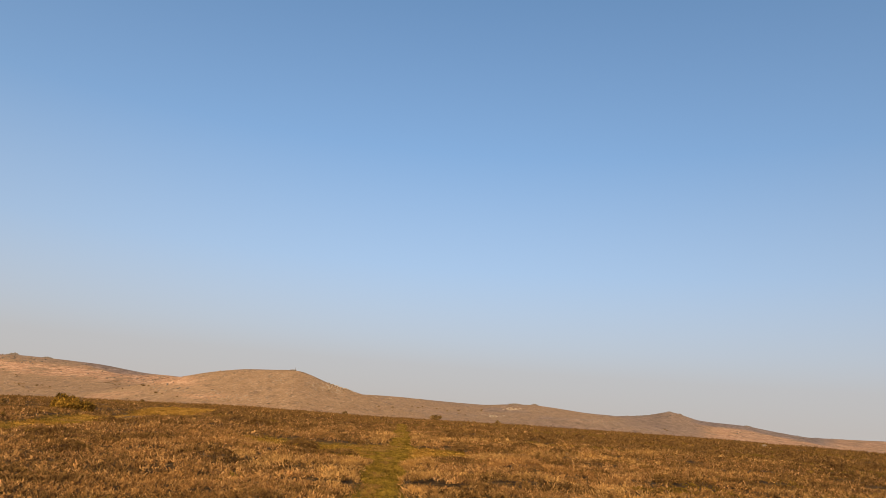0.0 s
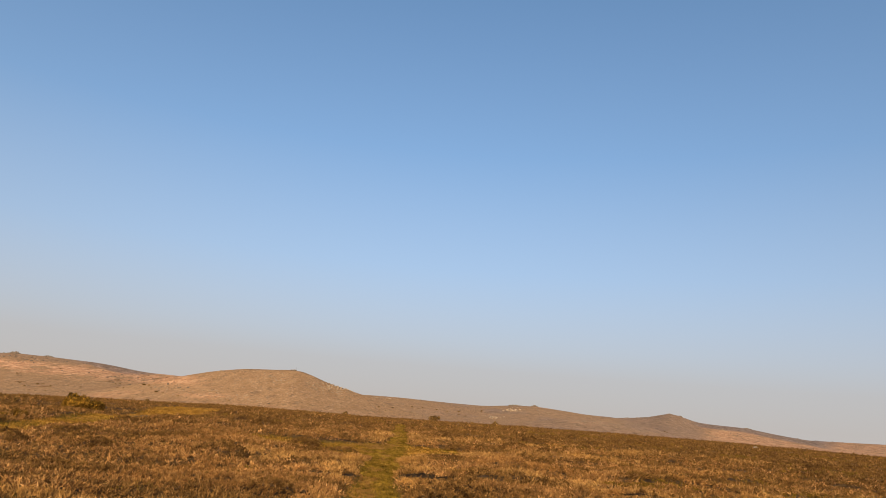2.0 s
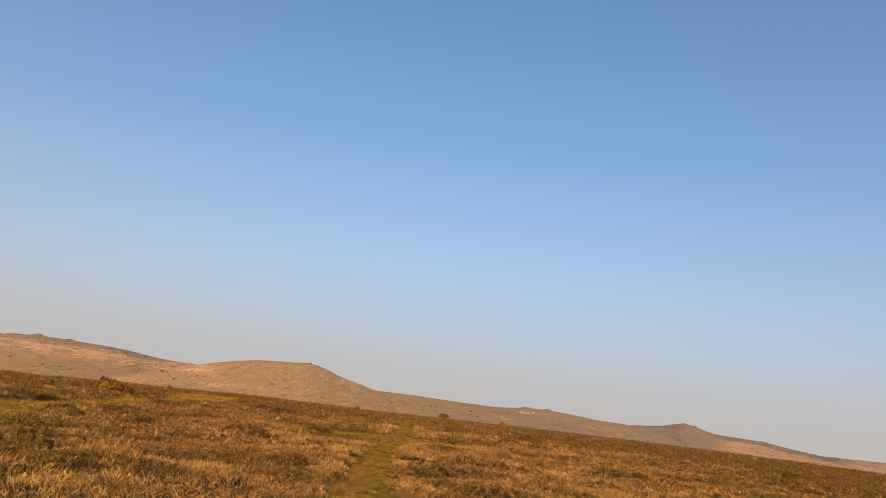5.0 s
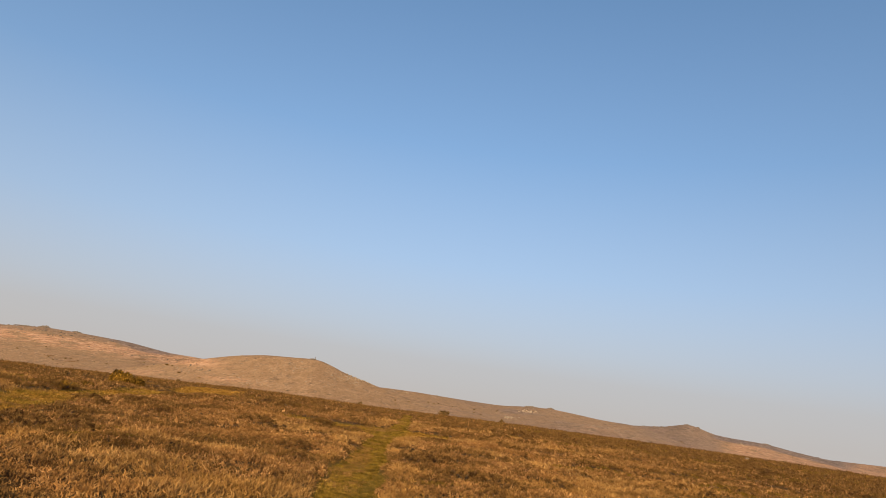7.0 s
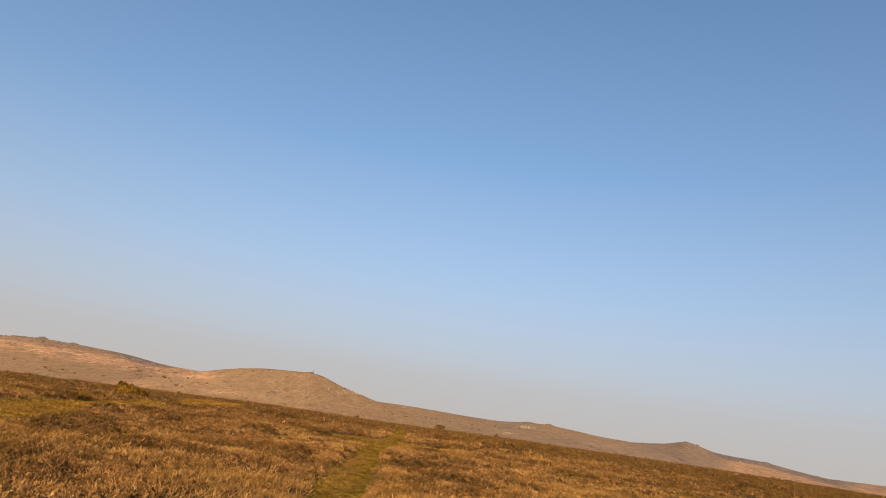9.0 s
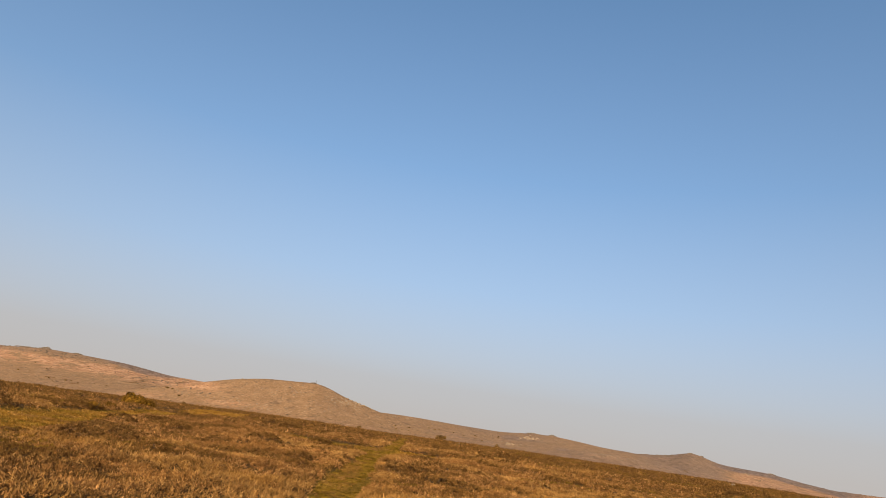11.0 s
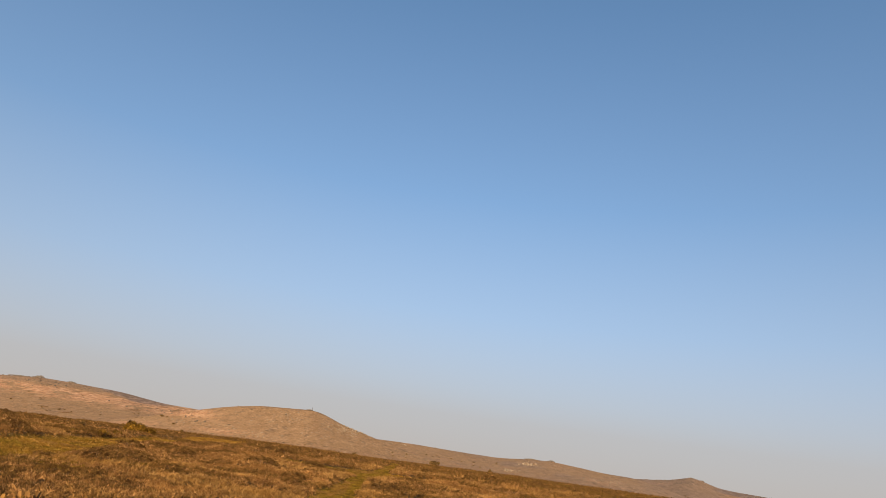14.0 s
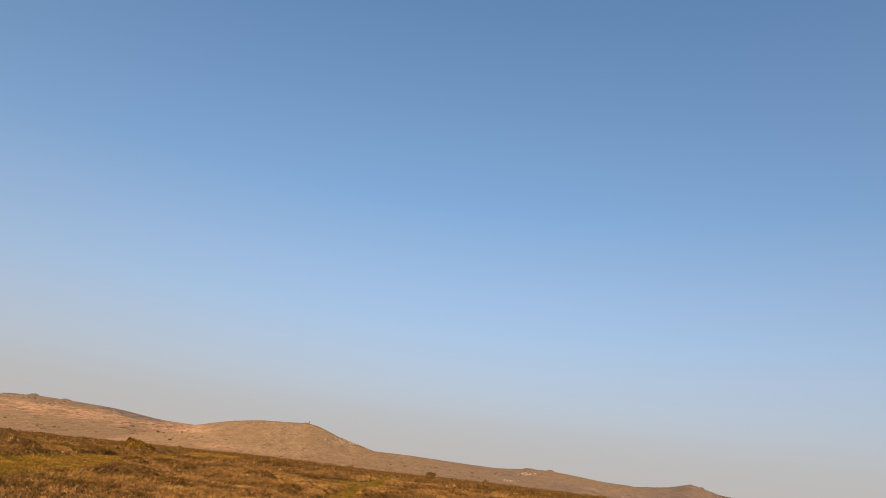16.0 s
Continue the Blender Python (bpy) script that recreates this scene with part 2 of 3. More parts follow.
def land(x, y):
    """Height of the bare ground in metres."""
    x, y = np.asarray(x, float), np.asarray(y, float)
    r, bearing = np.hypot(x, y), np.degrees(np.arctan2(x, y))
    fall = np.tan(np.radians(along(bearing, BROW, 2.0))) ** 2 / 5.0 * r * r
    z = -66 * (1 - np.exp(-fall / 66))
    z = z + 0.05 * layered(x, y, 6.0, 3) * ramped(r, 4, 15) + 0.12 * layered(x + 40, y, 23.0, 2) * ramped(r, 12, 40)
    z = z - 0.55 * np.exp(-((x + 22.5) / 8) ** 2 - ((y - 38.5) / 8) ** 2)
    for n, hill in enumerate(HILLS):
        far, foot = hill["far"], hill["foot"]
        top = 1.6 + far * np.tan(np.radians(along(bearing, hill["crest"], 0.7)))
        t = np.clip((r - foot) / (far - foot), 0, 1)
        behind = ramped(r, far, far + hill["back"])
        rough = layered(x + 900 * n, y, 170.0, 4) * far / 620 * np.sin(np.pi * np.clip(t, 0, 0.97)) ** 0.7
        z = np.maximum(z, -66 + (top + 66) * t ** hill["bend"] * (1 - 0.9 * behind) + rough * (1 - behind) - 3 * (t < 1e-6))
    return z


def footpath(y):
    """Where the middle of the footpath runs."""
    return along(y, [(-40, 9.5), (-12.5, 3.05), (0, 0.0), (4, -0.4), (10, -1.08), (13, -1.35), (16.5, -1.6), (24.4, -1.86), (29, -2.2), (33.8, -2.65), (50, -3.9), (60, -5), (90, -7)], 1.0)


def cart_track(y):
    """Where the middle of the broad grass track runs."""
    return along(y, [(-30, -4), (-8, -7.2), (3, -9.3), (8, -10.2), (13, -11.5), (18, -12.6), (24, -13.6), (31, -15.6), (38, -17.4), (50, -20.6), (57, -22.6), (80, -29)], 2.0)


def cross_path(x, y, ragged):
    """The faint side path that cuts across the footpath."""
    middle = along(x, [(-9, 22.2), (-6, 21.4), (-4.4, 20.8), (-2.8, 20.5), (-1.2, 20.3), (0.0, 21.3), (0.8, 22.0)], 0.4)
    half = along(x, [(-7, 0.5), (-4.4, 0.9), (-3.0, 1.5), (-2.2, 2.2), (-1.2, 2.0), (-0.4, 1.6), (0.4, 1.2), (1, 0.6)])
    band = 1 - ramped(np.abs(y - middle + 0.45) + 0.35 * ragged, half + 0.35, half + 0.8)
    return band * ramped(x, -7.5, -5.0) * (1 - ramped(x, 0.2, 0.9))


def turf_cover(x, y):
    """1 on the trodden grass, 0 in the heather, in between along ragged edges."""
    x, y = np.asarray(x, float), np.asarray(y, float)
    ragged = layered(x, y, 1.3, 3)
    half = 0.42 + 0.09 * layered(y * 1.0, y * 0.0 + 3, 5.0, 2)
    half = half - 0.08 * ramped(y, 22, 32)
    path = 1 - ramped(np.abs(x - footpath(y)) + 0.22 * ragged, half - 0.06, half + 0.16)
    path = path * (1 - ramped(y, 44, 52))
    wide = along(y, [(-10, 1.9), (4, 2.0), (8, 1.55), (13, 0.95), (19, 0.85), (24, 1.15), (36, 2.3), (50, 2.6), (58, 1.6)])
    track = 1 - ramped(np.abs(x - cart_track(y)) + 0.5 * ragged, wide - 0.3, wide + 0.5)
    track = track * (1 - ramped(y, 55, 61))
    cross = 0.97 * cross_path(x, y, ragged)
    return np.clip(np.maximum(np.maximum(path, track), cross), 0, 1)


def canopy(x, y):
    """How high the heather stands over the bare ground."""
    lumps = 0.22 + 0.17 * layered(x, y, 3.0, 2) + 0.20 * layered(x + 60, y - 20, 1.0, 2)
    lumps = np.clip(lumps, 0.04, 0.6) * (1 - turf_cover(x, y))
    # trodden low along the footpath's verges
    lumps = lumps * (1 - 0.6 * np.exp(-((x - footpath(y)) / 1.0) ** 2) * (1 - ramped(y, 40, 50)))
    # shorter beside the cart track and round the crossing of the paths
    lumps = lumps * (1 - 0.8 * np.exp(-((x - cart_track(y) - 2.3) / 1.8) ** 2) * (1 - ramped(y, 20, 28)))
    return lumps * (1 - 0.75 * np.exp(-((y - 18.6) / 2.8) ** 2) * ramped(x, -7, -5) * (1 - ramped(x, 0.5, 2)))


def fast_mesh(name, verts, loops, sizes, material):
    """A mesh from arrays of corners, face by face."""
    me = bpy.data.meshes.new(name)
    me.vertices.add(len(verts))
    me.vertices.foreach_set("co", np.asarray(verts, np.float32).ravel())
    me.loops.add(len(loops))
    me.loops.foreach_set("vertex_index", np.asarray(loops, np.int32))
    me.polygons.add(len(sizes))
    starts = np.concatenate([[0], np.cumsum(sizes)[:-1]])
    me.polygons.foreach_set("loop_start", np.asarray(starts, np.int32))
    me.polygons.foreach_set("loop_total", np.asarray(sizes, np.int32))
    me.materials.append(material)
    me.update(calc_edges=True)
    return me


# ---- ground: one sheet to the horizon ----
def build_ground():
    cx, cy = 1.5, -15.0
    angles = np.concatenate([np.arange(-46, 46, 0.22), np.arange(46, 314, 4.0)])
    radii = 1.2 * (4700 / 1.2) ** (np.arange(560) / 559)
    a, r = np.meshgrid(np.radians(angles), radii)
    x, y = cx + r * np.sin(a), cy + r * np.cos(a)
    bare = land(x, y)
    reach = np.hypot(x, y)
    lift = 0.44 * canopy(x, y) * (1 - ramped(reach, 160, 300))
    z = bare + lift
    rows, cols = x.shape
    verts = np.concatenate([np.stack([x, y, z], -1).reshape(-1, 3), [[cx, cy, 0.0]]])
    i, j = np.meshgrid(np.arange(rows - 1), np.arange(cols), indexing="ij")
    k = (j + 1) % cols
    quads = np.stack([i * cols + j, i * cols + k, (i + 1) * cols + k, (i + 1) * cols + j], -1).reshape(-1, 4)
    hub = len(verts) - 1
    fan = np.stack([np.full(cols, hub), (np.arange(cols) + 1) % cols, np.arange(cols)], -1)
    loops = np.concatenate([quads[:, ::-1].ravel(), fan[:, ::-1].ravel()])
    sizes = np.concatenate([np.full(len(quads), 4), np.full(cols, 3)])
    me = fast_mesh("ground", verts, loops, sizes, GROUND)
    me.polygons.foreach_set("use_smooth", np.ones(len(me.polygons), bool))
    px, py, pz = verts.T
    pr, pb = np.hypot(px, py), np.degrees(np.arctan2(px, py))
    rise = np.degrees(np.arctan2(pz - 1.6, pr))
    wander = 0.25 * layered(px, py, 260, 4)
    # bracken: the lower slopes of the high hill, and the plain under the distant peak
    rust = ramped(rise + wander, -0.75, -0.25) * (1 - ramped(rise + wander, 0.15, 0.5)) * (1 - ramped(pb, -24, -20)) * (pr > 700)
    rust = np.maximum(rust, 0.9 * ramped(pb, 19, 22) * ramped(wander - rise, 0.15, 0.5) * (pr > 1700))
    rust = np.maximum(rust, 0.45 * ramped(layered(px + 300, py, 120, 3), 0.25, 0.5) * (pr > 500) * (1 - ramped(pb, -25, -23.5) * (pr < 1250)))
    rust = np.maximum(rust, 0.9 * np.exp(-((pb + 20.6) / 2.0) ** 2 - ((rise + 1.15) / 0.2) ** 2) * (pr > 600))
    # dull heather: a strip under the crests, and the country ahead; also haze on the peak
    under = [rise - along(pb, HILLS[n]["crest"], 0.7) + 0.3 * wander for n in (0, 4)]
    thick = along(pb, [(-31.5, 0.0), (-29.5, 0.24), (-28, 0.42), (-26.5, 0.34), (-25.2, 0.1)])
    dull = 0.85 * ramped(pb, -31.5, -30) * (1 - ramped(pb, -25.2, -24.6)) * ramped(under[0] + thick, -0.04, 0.03) * (pr > 1400)
    dull = np.maximum(dull, 0.35 * ramped(under[0], -0.45, -0.2) * (pb < -30) * (pr > 1500))
    # haze over the distant peak, painted in with the dull pinkish grey
    dull = np.maximum(dull, 0.55 * ramped(pb, 12, 15) * (1 - ramped(pb, 19.5, 21)) * (pr > 2000))
    dull = np.maximum(dull, 0.45 * ramped(pb, -6, 4) * (1 - 0.8 * ramped(pb, 18, 21)) * (pr > 900) * (0.4 + ramped(layered(px, py + 500, 140, 3), -0.1, 0.3)))
    dull = np.maximum(dull, 1.0 * ramped(pb, 18.5, 20) * (1 - ramped(pb, 28, 30)) * ramped(under[1], -0.34, -0.26) * (pr > 2000))
    dull = np.maximum(dull, 0.42 * ramped(pb, 4, 8) * (pr > 1000) * (pr < 1560))
    for key, values in (("turf", turf_cover(px, py)), ("bracken", rust), ("heath", dull), ("far", ramped(pr, 130, 190))):
        layer = me.attributes.new(key, "FLOAT", "POINT")
        layer.data.foreach_set("value", np.asarray(values, np.float32))
    return tagged(new("ground", me), "brown heather moor with grass paths rolling to distant hills", "ground", kind="structure")


build_ground()


def height(x, y):
    """Height of the ground sheet, litter and moss included."""
    x, y = np.asarray(x, float), np.asarray(y, float)
    return land(x, y) + 0.55 * canopy(x, y) * (1 - ramped(np.hypot(x, y), 160, 300))


# ---- plants in masses ----
RNG = np.random.RandomState(11)


def blades(x, y, z, tall, wide, lean, per, spread, segments=2):
    """Corners and faces for clumps of tapering blades that stand at x, y, z."""
    n = len(x)
    count = n * per
    bx, by, bz = (np.repeat(v, per) for v in (x, y, z))
    turn = RNG.rand(count) * 2 * np.pi
    out = np.sqrt(RNG.rand(count)) * np.repeat(spread * np.ones(n), per)
    bx, by = bx + np.cos(turn) * out, by + np.sin(turn) * out
    h = np.repeat(tall * np.ones(n), per) * (0.55 + 0.6 * RNG.rand(count))
    w = np.repeat(wide * np.ones(n), per) * (0.6 + 0.8 * RNG.rand(count))
    tilt = lean * (0.15 + RNG.rand(count))
    way = turn + (RNG.rand(count) - 0.5) * 1.6
    face = RNG.rand(count) * np.pi
    sx, sy = np.cos(face) * w / 2, np.sin(face) * w / 2
    dx, dy = np.cos(way) * tilt * h, np.sin(way) * tilt * h
    base = np.stack([bx, by, bz - 0.02], -1)
    side = np.stack([sx, sy, np.zeros(count)], -1)
    tip = base + np.stack([dx, dy, h], -1)
    at = np.arange(count)[:, None]
    if segments == 1:
        verts = np.stack([base - side, base + side, tip], 1).reshape(-1, 3)
        return verts, (at * 3 + [0, 1, 2]).ravel(), np.full(count, 3)
    mid = base + np.stack([dx * 0.3, dy * 0.3, h * 0.6], -1)
    verts = np.stack([base - side * 0.7, base + side * 0.7, mid + side, mid - side, tip], 1).reshape(-1, 3)
    loops = (at * 5 + [0, 1, 2, 3, 3, 2, 4]).ravel()
    return verts, loops, np.tile([4, 3], count)


def plumes(x, y, z, slope, tall, wide, per, spread, fan, lean=0.3, heap=0.0):
    """Corners and faces for tufts of blunt sprigs heaped on one foot, and a random number for each tuft."""
    n = len(x)
    count = n * per
    foot = np.stack([np.repeat(v * np.ones(n), per) for v in (x, y, z)], -1)
    turn, out = RNG.rand(count) * 2 * np.pi, np.sqrt(RNG.rand(count))
    aside = np.stack([np.cos(turn) * out, np.sin(turn) * out, np.zeros(count)], -1)
    reach = np.repeat(spread * np.ones(n), per)[:, None]
    foot = foot + aside * reach
    tilt = np.repeat(np.stack([-slope[0], -slope[1], np.zeros(n)], -1), per, axis=0)
    lift = RNG.rand(count) ** 0.8
    foot[:, 2] += lift * np.repeat(heap * np.ones(n), per) * (1.15 - 0.6 * out ** 2) - np.einsum("ij,ij->i", tilt, aside * reach)
    axis = tilt * 0.8 + aside * fan + RNG.normal(size=(count, 3)) * lean * [1, 1, 0.2] + [0, 0, 1]
    axis /= np.linalg.norm(axis, axis=1)[:, None]
    side = np.cross(axis, RNG.normal(size=(count, 3)))
    side /= np.linalg.norm(side, axis=1)[:, None] + 1e-9
    long = np.repeat(tall * np.ones(n), per)[:, None] * (0.6 + 0.75 * RNG.rand(count, 1))
    broad = side * np.repeat(wide * np.ones(n), per)[:, None] * (0.65 + 0.7 * RNG.rand(count, 1)) / 2
    at = np.arange(count)[:, None]
    bend = RNG.normal(size=(count, 3)) * [0.45, 0.45, 0.25]
    tip = foot + (axis + bend * 0.5) * long
    verts = np.stack([foot - broad, foot + broad, tip + broad * 0.6, tip - broad * 0.6], 1).reshape(-1, 3)
    return verts, (at * 4 + [0, 1, 2, 3]).ravel(), np.full(count, 4), np.repeat(RNG.rand(n), per * 4)


def sprig_mesh(name, pieces, material):
    """One mesh of many tufts, which keeps each tuft's random number."""
    me = fast_mesh(name, *joined([p[:3] for p in pieces]), material)
    layer = me.attributes.new("tuft", "FLOAT", "POINT")
    layer.data.foreach_set("value", np.concatenate([p[3] for p in pieces]).astype(np.float32))
    return me


def joined(pieces):
    verts, loops, sizes, base = [], [], [], 0
    for v, l, s in pieces:
        verts.append(v), loops.append(l + base), sizes.append(s)
        base += len(v)
    return np.concatenate(verts), np.concatenate(loops), np.concatenate(sizes)


def scatter(near, far, count, half=41.0):
    """Random places over the wedge of moor ahead, evenly spread, seen from the end of the path."""
    a = np.radians(RNG.uniform(-half, half, count) - 4.0)
    r = np.sqrt(RNG.uniform(near ** 2, far ** 2, count))
    return 2.6 + r * np.sin(a), -11.0 + r * np.cos(a)


def straw_share(x, y):
    """Where pale dry grass stands among the heather."""
    s = layered(x * 0.6 + 31, y + 12, 2.6, 4)
    beside = x - footpath(y)
    s = s - 0.12 - 0.15 * ramped(-beside, 2, 5) + 0.2 * ramped(beside, 0, 1) * (1 - ramped(beside, 2, 5)) * (1 - ramped(y, 22, 30))
    s = s + 0.15 * np.exp(-((y - 21) / 3) ** 2) * (x > -6) * (x < 3) - 0.1 * ramped(beside, 3, 8)
    s = s + 0.5 * np.exp(-((np.abs(beside) - 0.7) / 0.5) ** 2) * (y < 34)
    # golden streaks to the left of the path
    for cx, cy, across, deep in ((-6.3, 4.8, 0.7, 0.4), (-4.6, 6.4, 1.3, 0.45), (-3.2, 6.6, 0.8, 0.5), (-1.8, 2.8, 0.7, 0.7), (-4.0, 14.4, 0.7, 0.8)):
        s = s + 0.65 * np.exp(-((x - cx) / across) ** 2 - ((y - cy) / deep) ** 2)
    return ramped(s - 0.6 * ramped(np.hypot(x, y), 24, 48), -0.05, 0.45)


def green_share(x, y):
    return ramped(layered(x - 77, y + 5, 3.2, 3) + 0.22 * ramped(x - footpath(y), 3, 8) + 0.04 * ramped(np.hypot(x, y), 22, 45), 0.34, 0.6)


def mounds(x, y, size):
    """The top of the heather: its mounds and hollows over the ground sheet."""
    fine = layered(x - 13, y + 9, 0.42 * size ** 0.6, 2)
    broad = layered(x * 0.8 + 21, y - 33, 1.3 * size ** 0.3, 2)
    rise = np.clip(0.01 + 0.05 * fine + 0.11 * broad, 0, 1) * size ** 0.2 * (1 - turf_cover(x, y))
    return height(x, y) + rise, fine + 1.2 * broad


def plant_moor():
    kinds = {"heather": [], "dark_heather": [], "dry_grass": [], "heath_greens": []}
    # reach, tufts, sprigs to a tuft, coarseness
    zones = [(6, 23, 96000, 9, 1.0), (23, 33, 44000, 9, 1.3), (33, 50, 56000, 7, 1.8), (50, 85, 58000, 5, 2.8), (85, 150, 50000, 4, 4.4)]
    shapes = (("heather", 0.032, 0.0145, 0.036, 0.8, 0.07), ("dark_heather", 0.030, 0.015, 0.040, 0.8, 0.065), ("dry_grass", 0.052, 0.0105, 0.036, 0.9, 0.06), ("heath_greens", 0.024, 0.017, 0.045, 0.6, 0.03))
    for near, far, count, per, size in zones:
        x, y = scatter(near, far, count)
        cover = turf_cover(x, y)
        keep = RNG.rand(count) > cover * 1.25 + 0.02
        # thinner on the ground behind and beside the walk
        keep &= (y > 1.05 * x + 1.0) | (RNG.rand(count) < 0.15)
        x, y = x[keep], y[keep]
        z, lump = mounds(x, y, size)
        step = 0.06 * size
        slope = ((mounds(x + step, y, size)[0] - z) / step, (mounds(x, y + step, size)[0] - z) / step)
        slope = tuple(np.clip(g, -1.2, 1.2) for g in slope)
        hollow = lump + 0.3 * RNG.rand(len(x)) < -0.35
        pick, straw = RNG.rand(len(x)), straw_share(x, y)
        green = green_share(x, y) * 0.75
        darkness = 0.06 + 0.85 * ramped(layered(x * 0.65 + 8, y - 40, 1.15, 3), 0.08, 0.26) + 0.72 * ramped(np.hypot(x, y), 18, 40) + 0.08 * ramped(-3 - x, 0, 4) + 0.3 * ramped(x - footpath(y), 5, 11)
        chosen = np.where(pick < 0.9 * straw, 2, np.where(pick < 0.9 * straw + green * (1 - straw), 3, np.where(RNG.rand(len(x)) < darkness, 1, 0)))
        # half the hollows take dark heather: shade between mounds, put into plant colour
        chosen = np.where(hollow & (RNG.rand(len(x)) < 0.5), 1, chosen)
        grow = (0.75 + 0.6 * RNG.rand(len(x))) * np.where(hollow, 0.75, 1.0)
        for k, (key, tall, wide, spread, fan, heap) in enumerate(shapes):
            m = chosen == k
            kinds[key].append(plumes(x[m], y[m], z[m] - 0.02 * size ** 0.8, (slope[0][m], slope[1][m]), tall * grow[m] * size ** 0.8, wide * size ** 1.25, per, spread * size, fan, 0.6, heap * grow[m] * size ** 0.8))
    # the moor on both sides of the walk and behind it
    x, y = RNG.uniform(-16, 18, 15000), RNG.uniform(-24, 6, 15000)
    keep = (RNG.rand(len(x)) > turf_cover(x, y) * 1.25) & (y < 1.05 * x + 1.0)
    x, y = x[keep], y[keep]
    part_of = RNG.rand(len(x)) + 0.5 * layered(x * 0.65 + 8, y - 40, 1.15, 3)
    for key, m in (("dark_heather", part_of < 0.3), ("heather", (part_of >= 0.3) & (part_of < 0.8)), ("dry_grass", part_of >= 0.8)):
        flat = np.zeros(m.sum())
        kinds[key].append(plumes(x[m], y[m], height(x[m], y[m]) - 0.03, (flat, flat), 0.12, 0.06, 8, 0.13, 0.6))
    for key, material, label in (
            ("heather", HEATHER, "russet-brown dry heather sprigs covering the open moor"),
            ("dark_heather", DARK_HEATHER, "dark brown woody heather in low mounds, with hollows darkened as shade"),
            ("dry_grass", STRAW, "golden dry moor grass in tufts beside the path"),
            ("heath_greens", GREEN, "dull green low heath plants in patches")):
        me = sprig_mesh(key, kinds[key], material)
        tagged(new(key, me), label, "moor plants", kind="stuff")


plant_moor()


def in_rut(x, y):
    """The wheel ruts in the soft part of the cart track."""
    aside = x - cart_track(y)
    off = np.minimum(np.minimum(np.abs(aside - 0.35), np.abs(aside - 0.95)), np.abs(aside - 1.5))
    return (1 - ramped(off, 0.09, 0.19)) * ramped(y, 29, 32) * (1 - ramped(y, 38, 43))


def plant_turf():
    narrow, broad, dry = [], [], []
    # the footpath
    y = -1 + 52 * RNG.rand(80000) ** 1.15
    x = footpath(y) + RNG.uniform(-1.5, 1.2, len(y))
    keep = RNG.rand(len(x)) < turf_cover(x, y) ** 1.3
    x, y = x[keep], y[keep]
    offset = x - footpath(y)
    size = 1.0 + 0.9 * ramped(y, 4, 34)
    worn = ramped(layered(x * 2, y * 0.6, 1.7, 3), 0.0, 0.5)
    litter = RNG.rand(len(x)) < 0.6 * ramped(layered(x + 5, y * 0.7, 0.7, 3), 0.02, 0.25) * (1 - ramped(offset, -0.02, 0.15)) + 0.03
    crossing = RNG.rand(len(x)) < 1.1 * cross_path(x, y, 0.0) * ramped(np.abs(offset + 0.4), 0.75, 1.1)
    for pieces, m in ((narrow, ~litter & ~crossing), (broad, crossing & ~litter), (dry, litter)):
        pieces.append(blades(x[m], y[m], height(x[m], y[m]) + 0.014, 0.032 * size[m] * (1.2 - 0.5 * worn[m]), 0.012 * size[m], 1.6, 5, 0.06 * size[m], 1))
    # the footpath and the cart track behind the walk
    for middle, half, pieces, amount in ((footpath, 0.8, narrow, 5000), (cart_track, 2.4, broad, 12000)):
        y = RNG.uniform(-24, -1, amount)
        x = middle(y) + RNG.uniform(-half, half, amount)
        keep = RNG.rand(amount) < turf_cover(x, y)
        x, y = x[keep], y[keep]
        pieces.append(blades(x, y, height(x, y) + 0.014, 0.05, 0.018, 1.5, 5, 0.08, 1))
    # the side path
    x, y = RNG.uniform(-7.5, 1.2, 22000), RNG.uniform(17, 24, 22000)
    keep = (RNG.rand(len(x)) < turf_cover(x, y)) & (np.abs(x - footpath(y)) > 0.7)
    x, y = x[keep], y[keep]
    green = RNG.rand(len(x)) < 0.5
    for pieces, m in ((broad, ~green), (narrow, green)):
        pieces.append(blades(x[m], y[m], height(x[m], y[m]) + 0.014, 0.05, 0.018, 1.5, 5, 0.09, 1))
    # the cart track
    y = -3 + 66 * RNG.rand(90000) ** 0.9
    x = cart_track(y) + RNG.uniform(-3.4, 3.4, len(y))
    keep = RNG.rand(len(x)) < turf_cover(x, y) ** 1.3 * (1 - 0.95 * in_rut(x, y))
    x, y = x[keep], y[keep]
    brown = RNG.rand(len(x)) < 0.55 * ramped(layered(x * 0.5 + 50, y * 1.6, 1.6, 3), 0.1, 0.4)
    green = RNG.rand(len(x)) < 0.75 * (1 - ramped(y, 24, 36)) * ramped(layered(x * 0.4 - 20, y * 1.2, 2.0, 3), -0.4, 0.3)
    for pieces, m in ((broad, ~brown & ~green), (dry, brown), (narrow, green & ~brown)):
        pieces.append(blades(x[m], y[m], height(x[m], y[m]) + 0.014, 0.06, 0.02, 1.5, 5, 0.1, 1))
    tagged(new("short_turf", fast_mesh("short_turf", *joined(narrow), TURF)), "short olive-green grass worn by feet along the paths", "grass", kind="stuff")
    tagged(new("track_grass", fast_mesh("track_grass", *joined(broad), TRACK_GRASS)), "yellow-green grass on the cart track and side path", "grass", kind="stuff")
    tagged(new("dead_grass", fast_mesh("dead_grass", *joined(dry), STRAW)), "straw-coloured dead grass lying on the paths", "grass", kind="stuff")
    # bare dark earth and trodden stalks along the ruts
    y = RNG.uniform(29, 43, 22000)
